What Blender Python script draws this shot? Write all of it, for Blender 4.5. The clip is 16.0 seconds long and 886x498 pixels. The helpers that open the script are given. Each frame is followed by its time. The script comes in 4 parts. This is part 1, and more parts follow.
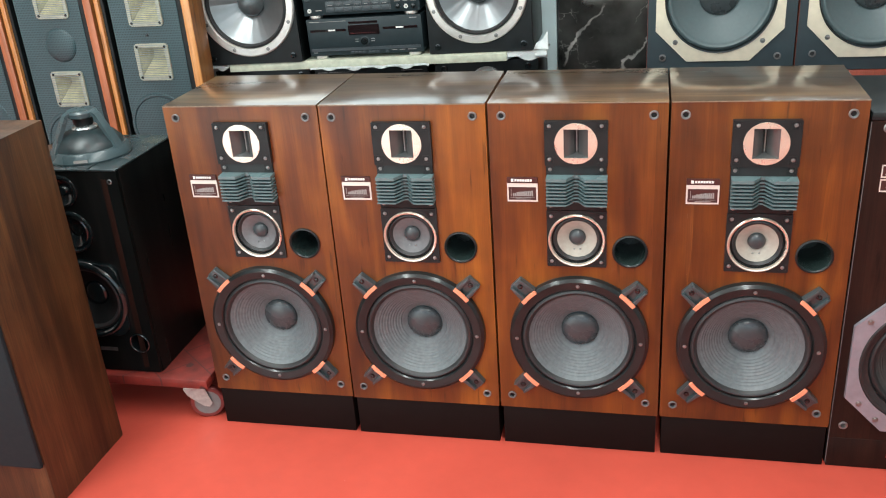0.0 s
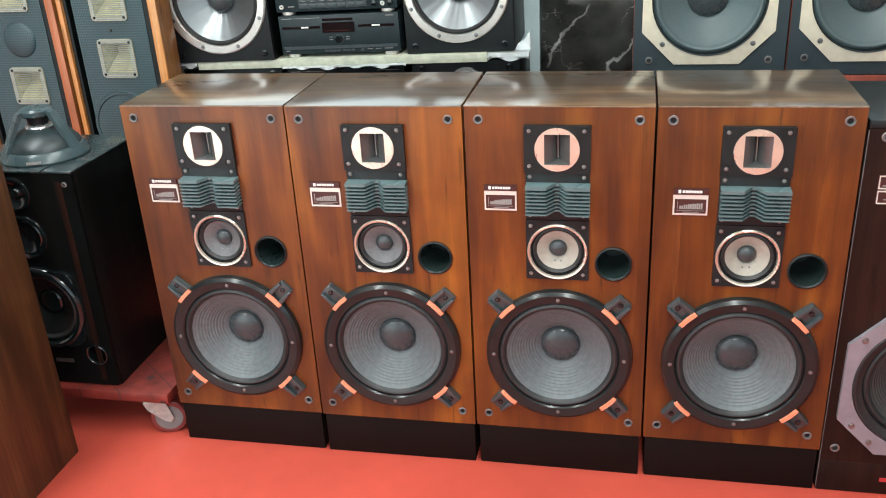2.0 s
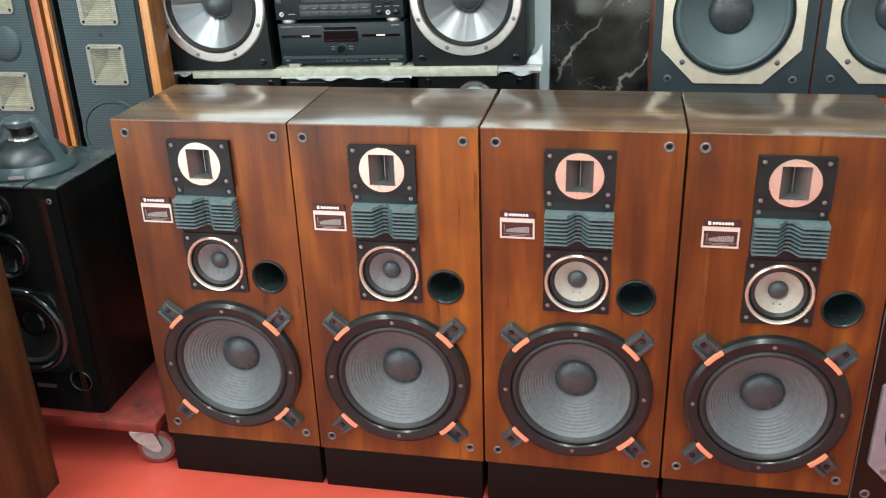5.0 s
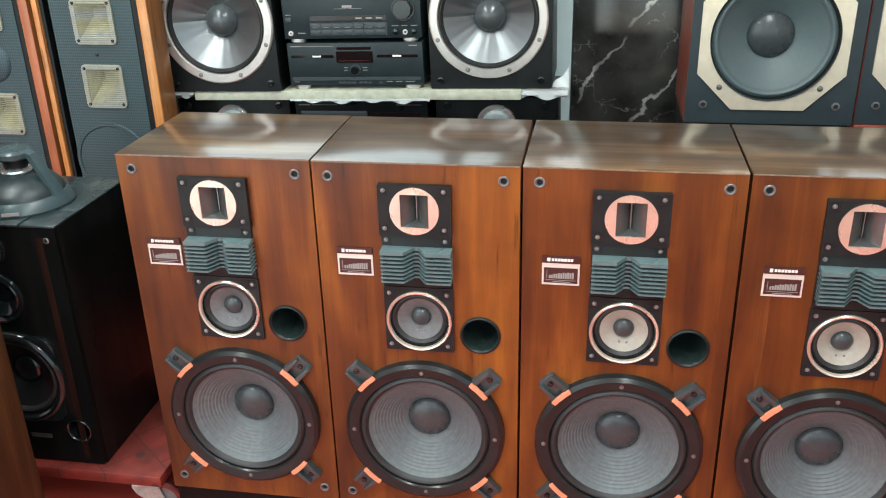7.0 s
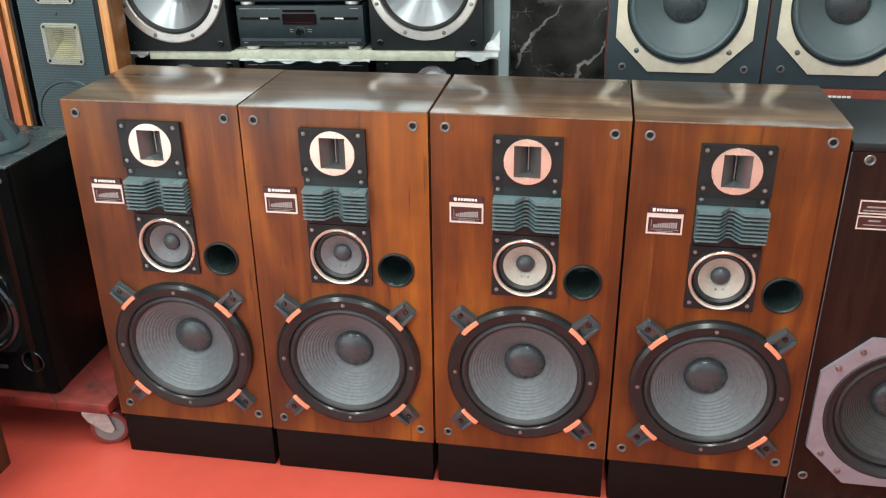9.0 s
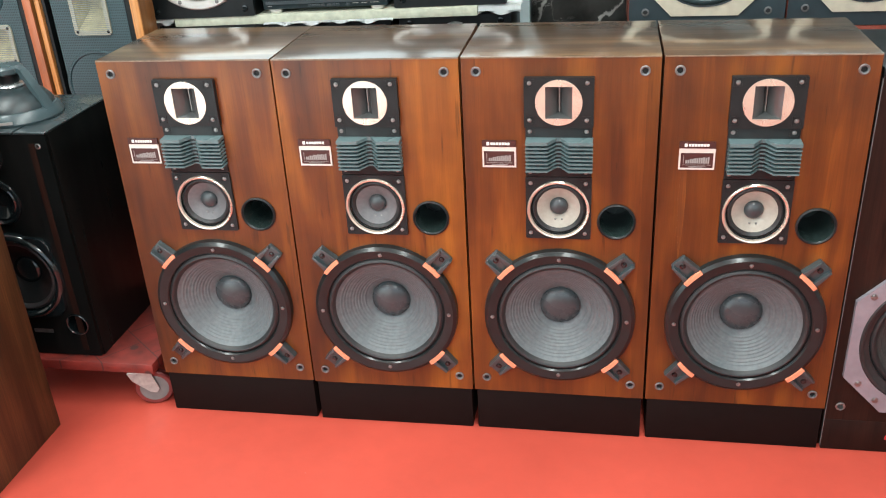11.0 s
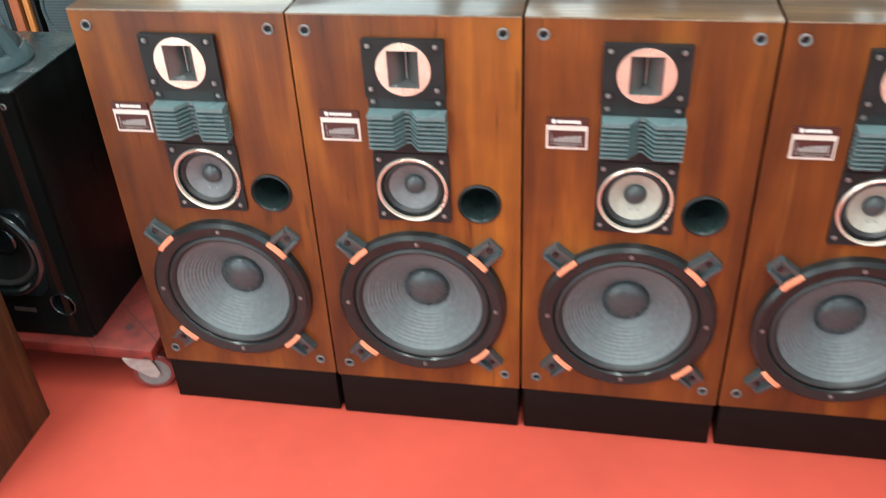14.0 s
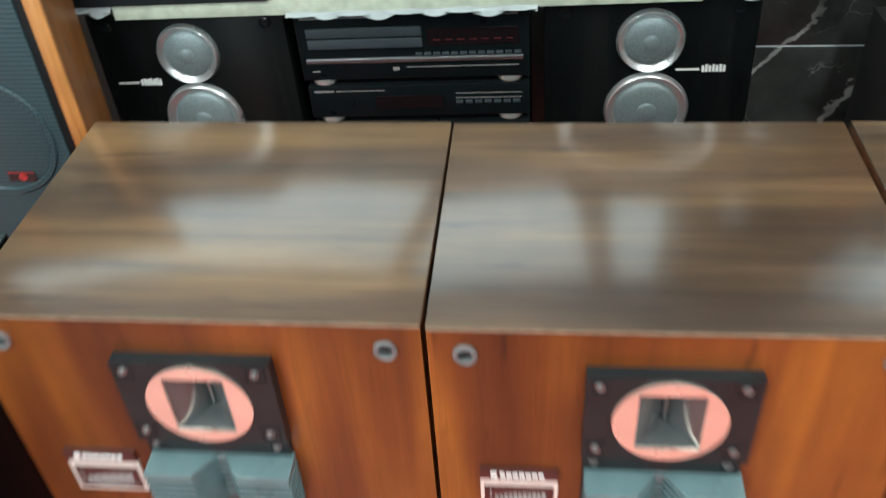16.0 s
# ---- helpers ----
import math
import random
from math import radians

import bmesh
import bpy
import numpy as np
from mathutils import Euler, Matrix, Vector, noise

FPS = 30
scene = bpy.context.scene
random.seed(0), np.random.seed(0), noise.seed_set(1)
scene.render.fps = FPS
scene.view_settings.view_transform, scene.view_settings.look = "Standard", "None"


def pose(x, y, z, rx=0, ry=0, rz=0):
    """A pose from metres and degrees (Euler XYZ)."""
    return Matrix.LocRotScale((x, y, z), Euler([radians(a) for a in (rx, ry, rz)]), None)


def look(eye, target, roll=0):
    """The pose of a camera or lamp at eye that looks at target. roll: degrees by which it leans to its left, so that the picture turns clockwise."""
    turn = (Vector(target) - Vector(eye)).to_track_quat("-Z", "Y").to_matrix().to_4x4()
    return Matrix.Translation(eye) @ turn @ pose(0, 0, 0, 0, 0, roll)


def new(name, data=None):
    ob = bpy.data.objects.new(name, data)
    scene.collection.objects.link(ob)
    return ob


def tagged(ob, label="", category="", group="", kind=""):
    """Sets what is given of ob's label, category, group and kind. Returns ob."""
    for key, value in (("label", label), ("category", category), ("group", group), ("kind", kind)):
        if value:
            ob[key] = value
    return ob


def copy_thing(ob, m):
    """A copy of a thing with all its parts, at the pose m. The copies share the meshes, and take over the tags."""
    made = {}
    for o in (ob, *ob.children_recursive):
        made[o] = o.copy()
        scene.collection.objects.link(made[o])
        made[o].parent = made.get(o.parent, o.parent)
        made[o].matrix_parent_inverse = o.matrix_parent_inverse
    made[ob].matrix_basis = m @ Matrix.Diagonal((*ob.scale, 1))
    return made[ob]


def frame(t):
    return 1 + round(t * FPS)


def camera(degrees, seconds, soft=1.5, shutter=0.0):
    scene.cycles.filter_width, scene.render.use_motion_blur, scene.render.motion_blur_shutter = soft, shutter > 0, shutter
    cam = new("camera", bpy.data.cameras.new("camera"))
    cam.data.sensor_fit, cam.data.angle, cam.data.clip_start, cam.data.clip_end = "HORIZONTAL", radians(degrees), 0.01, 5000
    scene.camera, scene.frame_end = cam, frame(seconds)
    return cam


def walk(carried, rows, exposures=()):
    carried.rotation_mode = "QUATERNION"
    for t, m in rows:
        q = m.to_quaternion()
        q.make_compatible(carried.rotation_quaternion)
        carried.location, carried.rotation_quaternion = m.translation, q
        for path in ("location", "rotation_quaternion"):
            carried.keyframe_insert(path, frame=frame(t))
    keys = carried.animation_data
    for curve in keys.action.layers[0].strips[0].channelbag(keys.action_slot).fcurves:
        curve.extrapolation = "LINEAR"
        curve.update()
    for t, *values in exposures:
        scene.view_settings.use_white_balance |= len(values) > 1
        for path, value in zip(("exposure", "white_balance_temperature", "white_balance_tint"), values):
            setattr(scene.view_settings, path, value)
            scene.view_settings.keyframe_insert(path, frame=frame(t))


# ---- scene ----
cam = camera(53.0, 16.0, soft=1.1, shutter=0.6)
PATH = [
    (0, (1.289, -2.165, 1.63), (0.857, -0.391, 0.813), -4.2),
    (0.5, (1.282, -2.137, 1.61), (0.859, -0.359, 0.799), -4.4),
    (1, (1.288, -2.106, 1.602), (0.879, -0.323, 0.793), -4.2),
    (1.5, (1.302, -2.054, 1.599), (0.895, -0.272, 0.787), -3.6),
    (2, (1.289, -2.033, 1.597), (0.89, -0.251, 0.78), -3.3),
    (2.5, (1.285, -2.019, 1.587), (0.894, -0.234, 0.773), -3.3),
    (3, (1.291, -2.015, 1.583), (0.901, -0.231, 0.767), -3.0),
    (3.5, (1.287, -2.01, 1.59), (0.896, -0.227, 0.772), -2.8),
    (4, (1.276, -1.982, 1.585), (0.892, -0.195, 0.774), -2.5),
    (6.5, (1.056, -1.757, 1.634), (0.719, 0.037, 0.816), -1.6),
    (7, (1.042, -1.732, 1.632), (0.72, 0.066, 0.818), -1.5),
    (7.5, (1.068, -1.736, 1.633), (0.772, 0.062, 0.809), -1.3),
    (8, (1.125, -1.782, 1.645), (0.846, 0.016, 0.814), -1.3),
    (8.5, (1.198, -1.845, 1.635), (0.89, -0.058, 0.793), -0.9),
    (9, (1.257, -1.905, 1.607), (0.95, -0.119, 0.761), -0.7),
    (9.5, (1.248, -1.955, 1.604), (0.927, -0.178, 0.7415), -2.22),
    (10, (1.226, -1.975, 1.599), (0.887, -0.221, 0.7), -3.3),
    (12.5, (1.221, -1.963, 1.477), (0.877, -0.192, 0.615), -3.3),
    (13, (1.228, -1.894, 1.493), (0.876, -0.173, 0.535), -3.3),
    (13.5, (1.191, -1.773, 1.543), (0.851, -0.104, 0.494), -2.7),
    (14, (1.042, -1.556, 1.607), (0.718, 0.062, 0.477), -3.0),
    (14.5, (0.893, -1.367, 1.652), (0.584, 0.228, 0.484), -3.2),
    (15, (0.754, -1.083, 1.638), (0.474, 0.494, 0.441), -3.0),
    (15.5, (0.633, -0.817, 1.612), (0.376, 0.736, 0.378), -3.8),
    (16, (0.549, -0.566, 1.596), (0.34, 0.97, 0.333), -4.1),
]
walk(cam, [(t, look(eye, target, roll)) for t, eye, target, roll in PATH], exposures=[(0, 0.02, 6400, 8), (4, 0.02, 6350, 7), (6.5, -0.06, 6350, 7), (7.5, -0.06, 6350, 7), (9, -0.04, 6400, 8), (10, 0.05, 6450, 9), (12.5, 0.22, 6300, 6), (13.2, 0.18, 6250, 5), (14, 0.18, 6200, 4), (14.6, 0.42, 6050, 2), (15.1, 0.46, 5950, 1), (15.5, 0.34, 5950, 1), (16, -0.1, 6000, 1)])

# exposure and light: a glazed shop front behind the camera and ceiling tubes
world = bpy.data.worlds.new("sky")
scene.world = world
world.use_nodes = True
wn = world.node_tree.nodes
sky = wn.new("ShaderNodeTexSky")
sky.sky_type, sky.sun_disc, sky.sun_elevation, sky.sun_rotation = "NISHITA", False, radians(40), radians(200)
world.node_tree.links.new(sky.outputs[0], wn["Background"].inputs[0])
wn["Background"].inputs[1].default_value = 0.12


def area(name, m, sx, sy, power, color=(1, 1, 1)):
    d = bpy.data.lights.new(name, "AREA")
    d.shape, d.size, d.size_y, d.energy, d.color = "RECTANGLE", sx, sy, power, color
    ob = new(name, d)
    ob.matrix_basis = m
    return ob


area("shop_front_daylight", pose(-1.6, -2.79, 1.3, 90, 0, 0), 3.4, 2.5, 67, (0.82, 0.97, 1.0))
area("shop_window_daylight", pose(2.0, -2.79, 1.65, 90, 0, 0), 3.2, 1.8, 18, (0.84, 0.98, 1.0))
for lx in (-1.25, -0.05, 1.25, 2.5):
    area("high_window_daylight", pose(lx, 1.352, 2.27, -90, 0, 0), 1.17, 1.06, 16.5, (0.84, 0.98, 1.0))
for lx in (-0.6, 1.4):
    area("tube_light", pose(lx, -1.25, 2.86, 0, 0, 0), 0.25, 2.4, 80, (0.93, 1.0, 0.96))


# ---------- materials ----------
def mat(name, base=(0.5, 0.5, 0.5), rough=0.5, metal=0.0, coat=0.0, var=0.15, scale=30.0, bump=0.0, bscale=200.0, coat_rough=0.12, brushed=None, spec=0.5):
    m = bpy.data.materials.new(name)
    m.use_nodes = True
    nt = m.node_tree
    N, L = nt.nodes, nt.links
    p = N["Principled BSDF"]
    p.inputs["Roughness"].default_value = rough
    p.inputs["Metallic"].default_value = metal
    p.inputs["Coat Weight"].default_value = coat
    p.inputs["Coat Roughness"].default_value = coat_rough
    p.inputs["Specular IOR Level"].default_value = spec
    tc = N.new("ShaderNodeTexCoord")
    n1 = N.new("ShaderNodeTexNoise")
    n1.inputs["Scale"].default_value = scale
    n1.inputs["Detail"].default_value = 6
    L.new(tc.outputs["Object"], n1.inputs["Vector"])
    r = N.new("ShaderNodeValToRGB")
    r.color_ramp.elements[0].color = (*[c * (1 - var) for c in base], 1)
    r.color_ramp.elements[1].color = (*[min(1, c * (1 + var)) for c in base], 1)
    r.color_ramp.elements[0].position, r.color_ramp.elements[1].position = 0.3, 0.7
    L.new(n1.outputs[0], r.inputs[0])
    L.new(r.outputs[0], p.inputs["Base Color"])
    mr = N.new("ShaderNodeMapRange")
    mr.inputs["To Min"].default_value, mr.inputs["To Max"].default_value = max(0.03, rough - 0.08), min(1, rough + 0.1)
    n2 = N.new("ShaderNodeTexNoise")
    n2.inputs["Scale"].default_value = scale * 0.25
    n2.inputs["Detail"].default_value = 4
    L.new(tc.outputs["Object"], n2.inputs["Vector"])
    L.new(n2.outputs[0], mr.inputs[0])
    L.new(mr.outputs[0], p.inputs["Roughness"])
    if bump:
        n3 = N.new("ShaderNodeTexNoise")
        n3.inputs["Scale"].default_value = bscale
        n3.inputs["Detail"].default_value = 3
        L.new(tc.outputs["Object"], n3.inputs["Vector"])
        b = N.new("ShaderNodeBump")
        b.inputs["Strength"].default_value = bump
        b.inputs["Distance"].default_value = 0.002
        L.new(n3.outputs[0], b.inputs["Height"])
        L.new(b.outputs[0], p.inputs["Normal"])
    if brushed:
        sub = N.new("ShaderNodeMapping")
        sub.vector_type = "POINT"
        sub.inputs["Location"].default_value = (-brushed[0], -brushed[1], 0)
        sub.inputs["Rotation"].default_value = (radians(-90), 0, 0)
        L.new(tc.outputs["Object"], sub.inputs["Vector"])
        g = N.new("ShaderNodeTexGradient")
        g.gradient_type = "RADIAL"
        L.new(sub.outputs[0], g.inputs[0])
        n4 = N.new("ShaderNodeTexNoise")
        n4.noise_dimensions = "1D"
        n4.inputs["Scale"].default_value = 7
        n4.inputs["Detail"].default_value = 2
        L.new(g.outputs["Fac"], n4.inputs["W"])
        b = N.new("ShaderNodeBump")
        b.inputs["Strength"].default_value, b.inputs["Distance"].default_value = 0.6, 0.012
        L.new(n4.outputs[0], b.inputs["Height"])
        L.new(b.outputs[0], p.inputs["Normal"])
    return m


def wire(m, kind, **kw):
    n = m.node_tree.nodes.new(kind)
    for k, v in kw.items():
        n.inputs[k].default_value = v
    return n


def wood(name, dark, mid, light, along="z", rough=0.35, coat=0.5, fine=110.0, band=9.0, coat_rough=0.15, patches=0.1, leaves=9.0, pores=0.8, spec=0.5, figure_along=0.05, streaks=0.5, relief=0.12):
    """Varnished veneer: broad leaves of differing tone, streaks and fine pores, all running along one axis."""
    m = bpy.data.materials.new(name)
    m.use_nodes = True
    nt = m.node_tree
    N, L = nt.nodes, nt.links
    p = N["Principled BSDF"]
    p.inputs["Coat Weight"].default_value = coat
    p.inputs["Coat Roughness"].default_value = coat_rough
    p.inputs["Specular IOR Level"].default_value = spec
    tc = N.new("ShaderNodeTexCoord")
    oi = N.new("ShaderNodeObjectInfo")
    mul = N.new("ShaderNodeMath")
    mul.operation = "MULTIPLY"
    mul.inputs[1].default_value = 37.0
    L.new(oi.outputs["Random"], mul.inputs[0])
    off = N.new("ShaderNodeVectorMath")
    off.operation = "ADD"
    L.new(tc.outputs["Object"], off.inputs[0])
    L.new(mul.outputs[0], off.inputs[1])

    def noise_at(scale, stretch, detail=5, distort=0.0):
        mp = N.new("ShaderNodeMapping")
        s = {"x": (stretch, 1, 1), "y": (1, stretch, 1), "z": (1, 1, stretch)}[along]
        mp.inputs["Scale"].default_value = s
        L.new(off.outputs[0], mp.inputs["Vector"])
        n = N.new("ShaderNodeTexNoise")
        n.inputs["Scale"].default_value, n.inputs["Detail"].default_value, n.inputs["Distortion"].default_value = scale, detail, distort
        L.new(mp.outputs[0], n.inputs["Vector"])
        return n

    broad, streak, pore = noise_at(band, figure_along, 2.5, 0.5 if figure_along > 0.1 else 0.0), noise_at(band * 3.2, 0.07, 6, 0.7), noise_at(fine * 4, 0.02, 3)
    mix = N.new("ShaderNodeMix")
    mix.data_type = "FLOAT"
    mix.inputs[0].default_value = streaks
    L.new(broad.outputs[0], mix.inputs[2])
    L.new(streak.outputs[0], mix.inputs[3])
    ramp = N.new("ShaderNodeValToRGB")
    e = ramp.color_ramp.elements
    e[0].position, e[0].color = 0.34, (*dark, 1)
    e[1].position, e[1].color = 0.66, (*light, 1)
    k = e.new(0.5)
    k.color = (*mid, 1)
    L.new(mix.outputs[0], ramp.inputs[0])
    sep = N.new("ShaderNodeSeparateXYZ")
    L.new(off.outputs[0], sep.inputs[0])
    wob = N.new("ShaderNodeMath")
    wob.operation = "MULTIPLY_ADD"
    wob.inputs[1].default_value = 0.05
    L.new(streak.outputs[0], wob.inputs[0])
    L.new(sep.outputs["X" if along == "z" else "Y"], wob.inputs[2])
    leaf = N.new("ShaderNodeTexVoronoi")
    leaf.voronoi_dimensions = "1D"
    leaf.inputs["Scale"].default_value = leaves
    L.new(wob.outputs[0], leaf.inputs["W"])
    tone = N.new("ShaderNodeMapRange")
    tone.inputs["To Min"].default_value, tone.inputs["To Max"].default_value = 1 - patches, 1 + patches
    L.new(leaf.outputs["Color"], tone.inputs[0])
    pr = N.new("ShaderNodeMapRange")
    pr.inputs["From Min"].default_value, pr.inputs["From Max"].default_value = 0.35, 0.6
    pr.inputs["To Min"].default_value, pr.inputs["To Max"].default_value = pores, 1.04
    L.new(pore.outputs[0], pr.inputs[0])
    sc = N.new("ShaderNodeVectorMath")
    sc.operation = "SCALE"
    L.new(ramp.outputs[0], sc.inputs[0])
    L.new(pr.outputs[0], sc.inputs["Scale"])
    sc2 = N.new("ShaderNodeVectorMath")
    sc2.operation = "SCALE"
    L.new(sc.outputs[0], sc2.inputs[0])
    L.new(tone.outputs[0], sc2.inputs["Scale"])
    # short dark flecks and a faint cross figure
    fleck, figure = noise_at(70.0, 0.10, 2), noise_at(7.0, 1.3, 3)
    fk = wire(m, "ShaderNodeMapRange", **{"From Min": 0.66, "From Max": 0.74, "To Min": 1.0, "To Max": 0.55})
    fg = wire(m, "ShaderNodeMapRange", **{"From Min": 0.3, "From Max": 0.7, "To Min": 0.84, "To Max": 1.16})
    L.new(fleck.outputs[0], fk.inputs[0])
    L.new(figure.outputs[0], fg.inputs[0])
    both = N.new("ShaderNodeMath")
    both.operation = "MULTIPLY"
    L.new(fk.outputs[0], both.inputs[0])
    L.new(fg.outputs[0], both.inputs[1])
    sc3 = N.new("ShaderNodeVectorMath")
    sc3.operation = "SCALE"
    L.new(sc2.outputs[0], sc3.inputs[0])
    L.new(both.outputs[0], sc3.inputs["Scale"])
    L.new(sc3.outputs[0], p.inputs["Base Color"])
    rr = N.new("ShaderNodeMapRange")
    rr.inputs["To Min"].default_value, rr.inputs["To Max"].default_value = rough + 0.08, rough - 0.08
    L.new(streak.outputs[0], rr.inputs[0])
    L.new(rr.outputs[0], p.inputs["Roughness"])
    b = N.new("ShaderNodeBump")
    b.inputs["Strength"].default_value, b.inputs["Distance"].default_value = relief, 0.001
    L.new(pore.outputs[0], b.inputs["Height"])
    L.new(b.outputs[0], p.inputs["Normal"])
    L.new(b.outputs[0], p.inputs["Coat Normal"])
    return m


WALNUT = wood("walnut_veneer_front", (0.054, 0.0130, 0.0030), (0.120, 0.0306, 0.0050), (0.220, 0.0675, 0.0088), spec=0.40, rough=0.33, coat=0.2, patches=0.28, leaves=7.0, pores=0.92, figure_along=0.17, streaks=0.30)
WALNUT_TOP = wood("walnut_veneer_top", (0.040, 0.024, 0.015), (0.085, 0.049, 0.027), (0.18, 0.105, 0.046), along="x", spec=0.2, rough=0.36, coat=0.85, band=8.0, coat_rough=0.13, patches=0.35, leaves=7.0, figure_along=0.16, streaks=0.4, relief=0.13)
WALNUT_SIDE = wood("walnut_veneer_side", (0.060, 0.020, 0.008), (0.115, 0.040, 0.014), (0.17, 0.065, 0.022), rough=0.45, coat=0.2)
PLINTH = mat("plinth_dark_brown", (0.007, 0.0035, 0.003), 0.65, spec=0.12, bump=0.1, bscale=90)
BROWN = wood("dark_brown_veneer", (0.008, 0.0032, 0.0022), (0.017, 0.0064, 0.0042), (0.029, 0.011, 0.007), rough=0.45, coat=0.0, spec=0.2)
WALNUT_DULL = wood("dull_walnut_veneer", (0.016, 0.007, 0.003), (0.066, 0.027, 0.009), (0.135, 0.058, 0.020), rough=0.5, coat=0.0, band=7.0, pores=0.6, patches=0.25)
ORANGE_WOOD = wood("honey_oak", (0.36, 0.12, 0.03), (0.52, 0.20, 0.05), (0.62, 0.28, 0.09), rough=0.35, coat=0.5, band=20)
# browner than the honey edge: shade on the side faces, put into the colour
SHADED_OAK = wood("shaded_side_oak", (0.19, 0.070, 0.018), (0.28, 0.110, 0.028), (0.36, 0.15, 0.045), rough=0.4, coat=0.3)
RED_OAK = wood("red_brown_oak", (0.25, 0.070, 0.026), (0.33, 0.095, 0.036), (0.40, 0.125, 0.05), rough=0.4, coat=0.3)
ROSE_WOOD = wood("reddish_wood", (0.18, 0.036, 0.020), (0.25, 0.052, 0.028), (0.31, 0.072, 0.038), rough=0.4, coat=0.3)
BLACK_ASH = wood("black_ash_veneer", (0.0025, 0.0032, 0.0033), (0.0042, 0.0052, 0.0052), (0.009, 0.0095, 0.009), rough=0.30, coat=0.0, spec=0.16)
BLACK_VINYL = mat("black_vinyl", (0.008, 0.010, 0.011), 0.42, spec=0.3, var=0.25, bump=0.15, bscale=240)
BLACK_GLOSS = mat("black_moulded_plastic", (0.006, 0.009, 0.010), 0.16, coat=0.6, spec=0.35, var=0.2)
BLACK_PLATE = mat("black_painted_metal_plate", (0.011, 0.013, 0.014), 0.42, spec=0.3, var=0.2, bump=0.05, bscale=400)
FRAME_MAT = mat("black_cast_basket", (0.010, 0.013, 0.0135), 0.3, metal=0.0, coat=0.4, var=0.2, coat_rough=0.16, spec=0.25)
LENS_MAT = mat("grey_green_lens_plastic", (0.098, 0.146, 0.152), 0.28, var=0.12)
SILVER = mat("brushed_silver", (0.80, 0.77, 0.74), 0.32, metal=0.75, var=0.05, scale=60)
ALU = mat("satin_aluminium", (0.62, 0.62, 0.64), 0.34, metal=1.0, var=0.08)
CONE_LEFT = mat("spun_aluminium_cone", (0.20, 0.215, 0.225), 0.36, metal=0.85, var=0.05, brushed=(0.190, 0.214))
CONE_RIGHT = mat("spun_aluminium_cone_wide", (0.20, 0.215, 0.225), 0.36, metal=0.85, var=0.05, brushed=(0.181, 0.211))
LILAC = mat("grey_lilac_cast_ring", (0.27, 0.25, 0.28), 0.4, metal=0.25, var=0.12, bump=0.15, bscale=500)
GOLD = mat("champagne_metal_ring", (0.76, 0.69, 0.55), 0.36, metal=0.45, var=0.08)
RING_PINK = mat("rose_anodised_ring", (0.88, 0.77, 0.65), 0.27, metal=0.8, var=0.05)
# basket black lightened to teal-grey, painting in the light on the lug tops
LUG_LIT = mat("lit_black_lug_plastic", (0.035, 0.046, 0.049), 0.3, coat=0.5, var=0.15)
PAPER = mat("grey_paper_cone", (0.110, 0.126, 0.132), 0.45, var=0.16, scale=90, bump=0.2, bscale=500)
PAPER_BLUE = mat("blue_grey_paper_cone", (0.085, 0.117, 0.125), 0.5, var=0.05, scale=90, bump=0.2, bscale=500)
CREAM_CONE = mat("cream_paper_cone", (0.36, 0.33, 0.28), 0.6, var=0.08, scale=90, bump=0.15, bscale=500)
MID_CONE = mat("slate_paper_cone", (0.13, 0.13, 0.135), 0.5, var=0.12, scale=90, bump=0.15, bscale=500)
DUST = mat("dark_grey_dust_cap", (0.044, 0.052, 0.056), 0.27, var=0.15, scale=80, bump=0.06, bscale=500)
RUBBER = mat("black_surround", (0.018, 0.018, 0.019), 0.5, var=0.2, scale=120)
PAD = mat("orange_rubber_pad", (0.82, 0.27, 0.15), 0.5, var=0.08, scale=150)
CONE_BLACK = mat("black_doped_cone", (0.006, 0.007, 0.0075), 0.5, spec=0.25, var=0.2, scale=90)
DAMP_CLOTH = mat("doped_black_cone_back", (0.014, 0.024, 0.027), 0.36, var=0.3, scale=60, bump=0.15, bscale=300)
DARK_PAPER = mat("dark_paper_cone", (0.040, 0.044, 0.043), 0.5, var=0.2, scale=90, bump=0.2, bscale=500)
CAP_GREY = mat("glossy_grey_dust_cap", (0.085, 0.095, 0.10), 0.22, metal=0.3, var=0.1, scale=60)
HOLE = mat("dark_tube_inside", (0.020, 0.032, 0.030), 0.25, var=0.2)
STEEL = mat("zinc_steel", (0.27, 0.27, 0.265), 0.38, metal=0.9, var=0.18, scale=60)
GUN = mat("dull_gunmetal", (0.17, 0.17, 0.17), 0.4, metal=0.5, var=0.2)
# teal-grey lift over the black cabinet: reflected sky put into the base colour
BLACK_TOP_SHEEN = mat("satin_black_top_sky_sheen", (0.022, 0.033, 0.036), 0.26, coat=0.6, var=0.25, coat_rough=0.22)
DIM_RED = mat("dim_display_segments", (0.10, 0.010, 0.010), 0.5, var=0.05)
BADGE_SILVER = mat("silver_badge_paint", (0.74, 0.70, 0.64), 0.35, metal=0.35, var=0.04)
ZINC = mat("pale_zinc_casting", (0.38, 0.38, 0.355), 0.42, metal=0.35, var=0.2, scale=60)
CHROME = mat("polished_chrome_ring", (0.72, 0.74, 0.74), 0.27, metal=0.85, var=0.04)
BADGE_BROWN = mat("brown_badge_print", (0.050, 0.012, 0.010), 0.4, var=0.1)
EDGE = mat("worn_veneer_edge", (0.20, 0.135, 0.09), 0.5, var=0.3, scale=60)
WHITE_PRINT = mat("white_print", (0.75, 0.73, 0.70), 0.5, var=0.04)
GREY_PRINT = mat("grey_print", (0.28, 0.26, 0.25), 0.5, var=0.05)
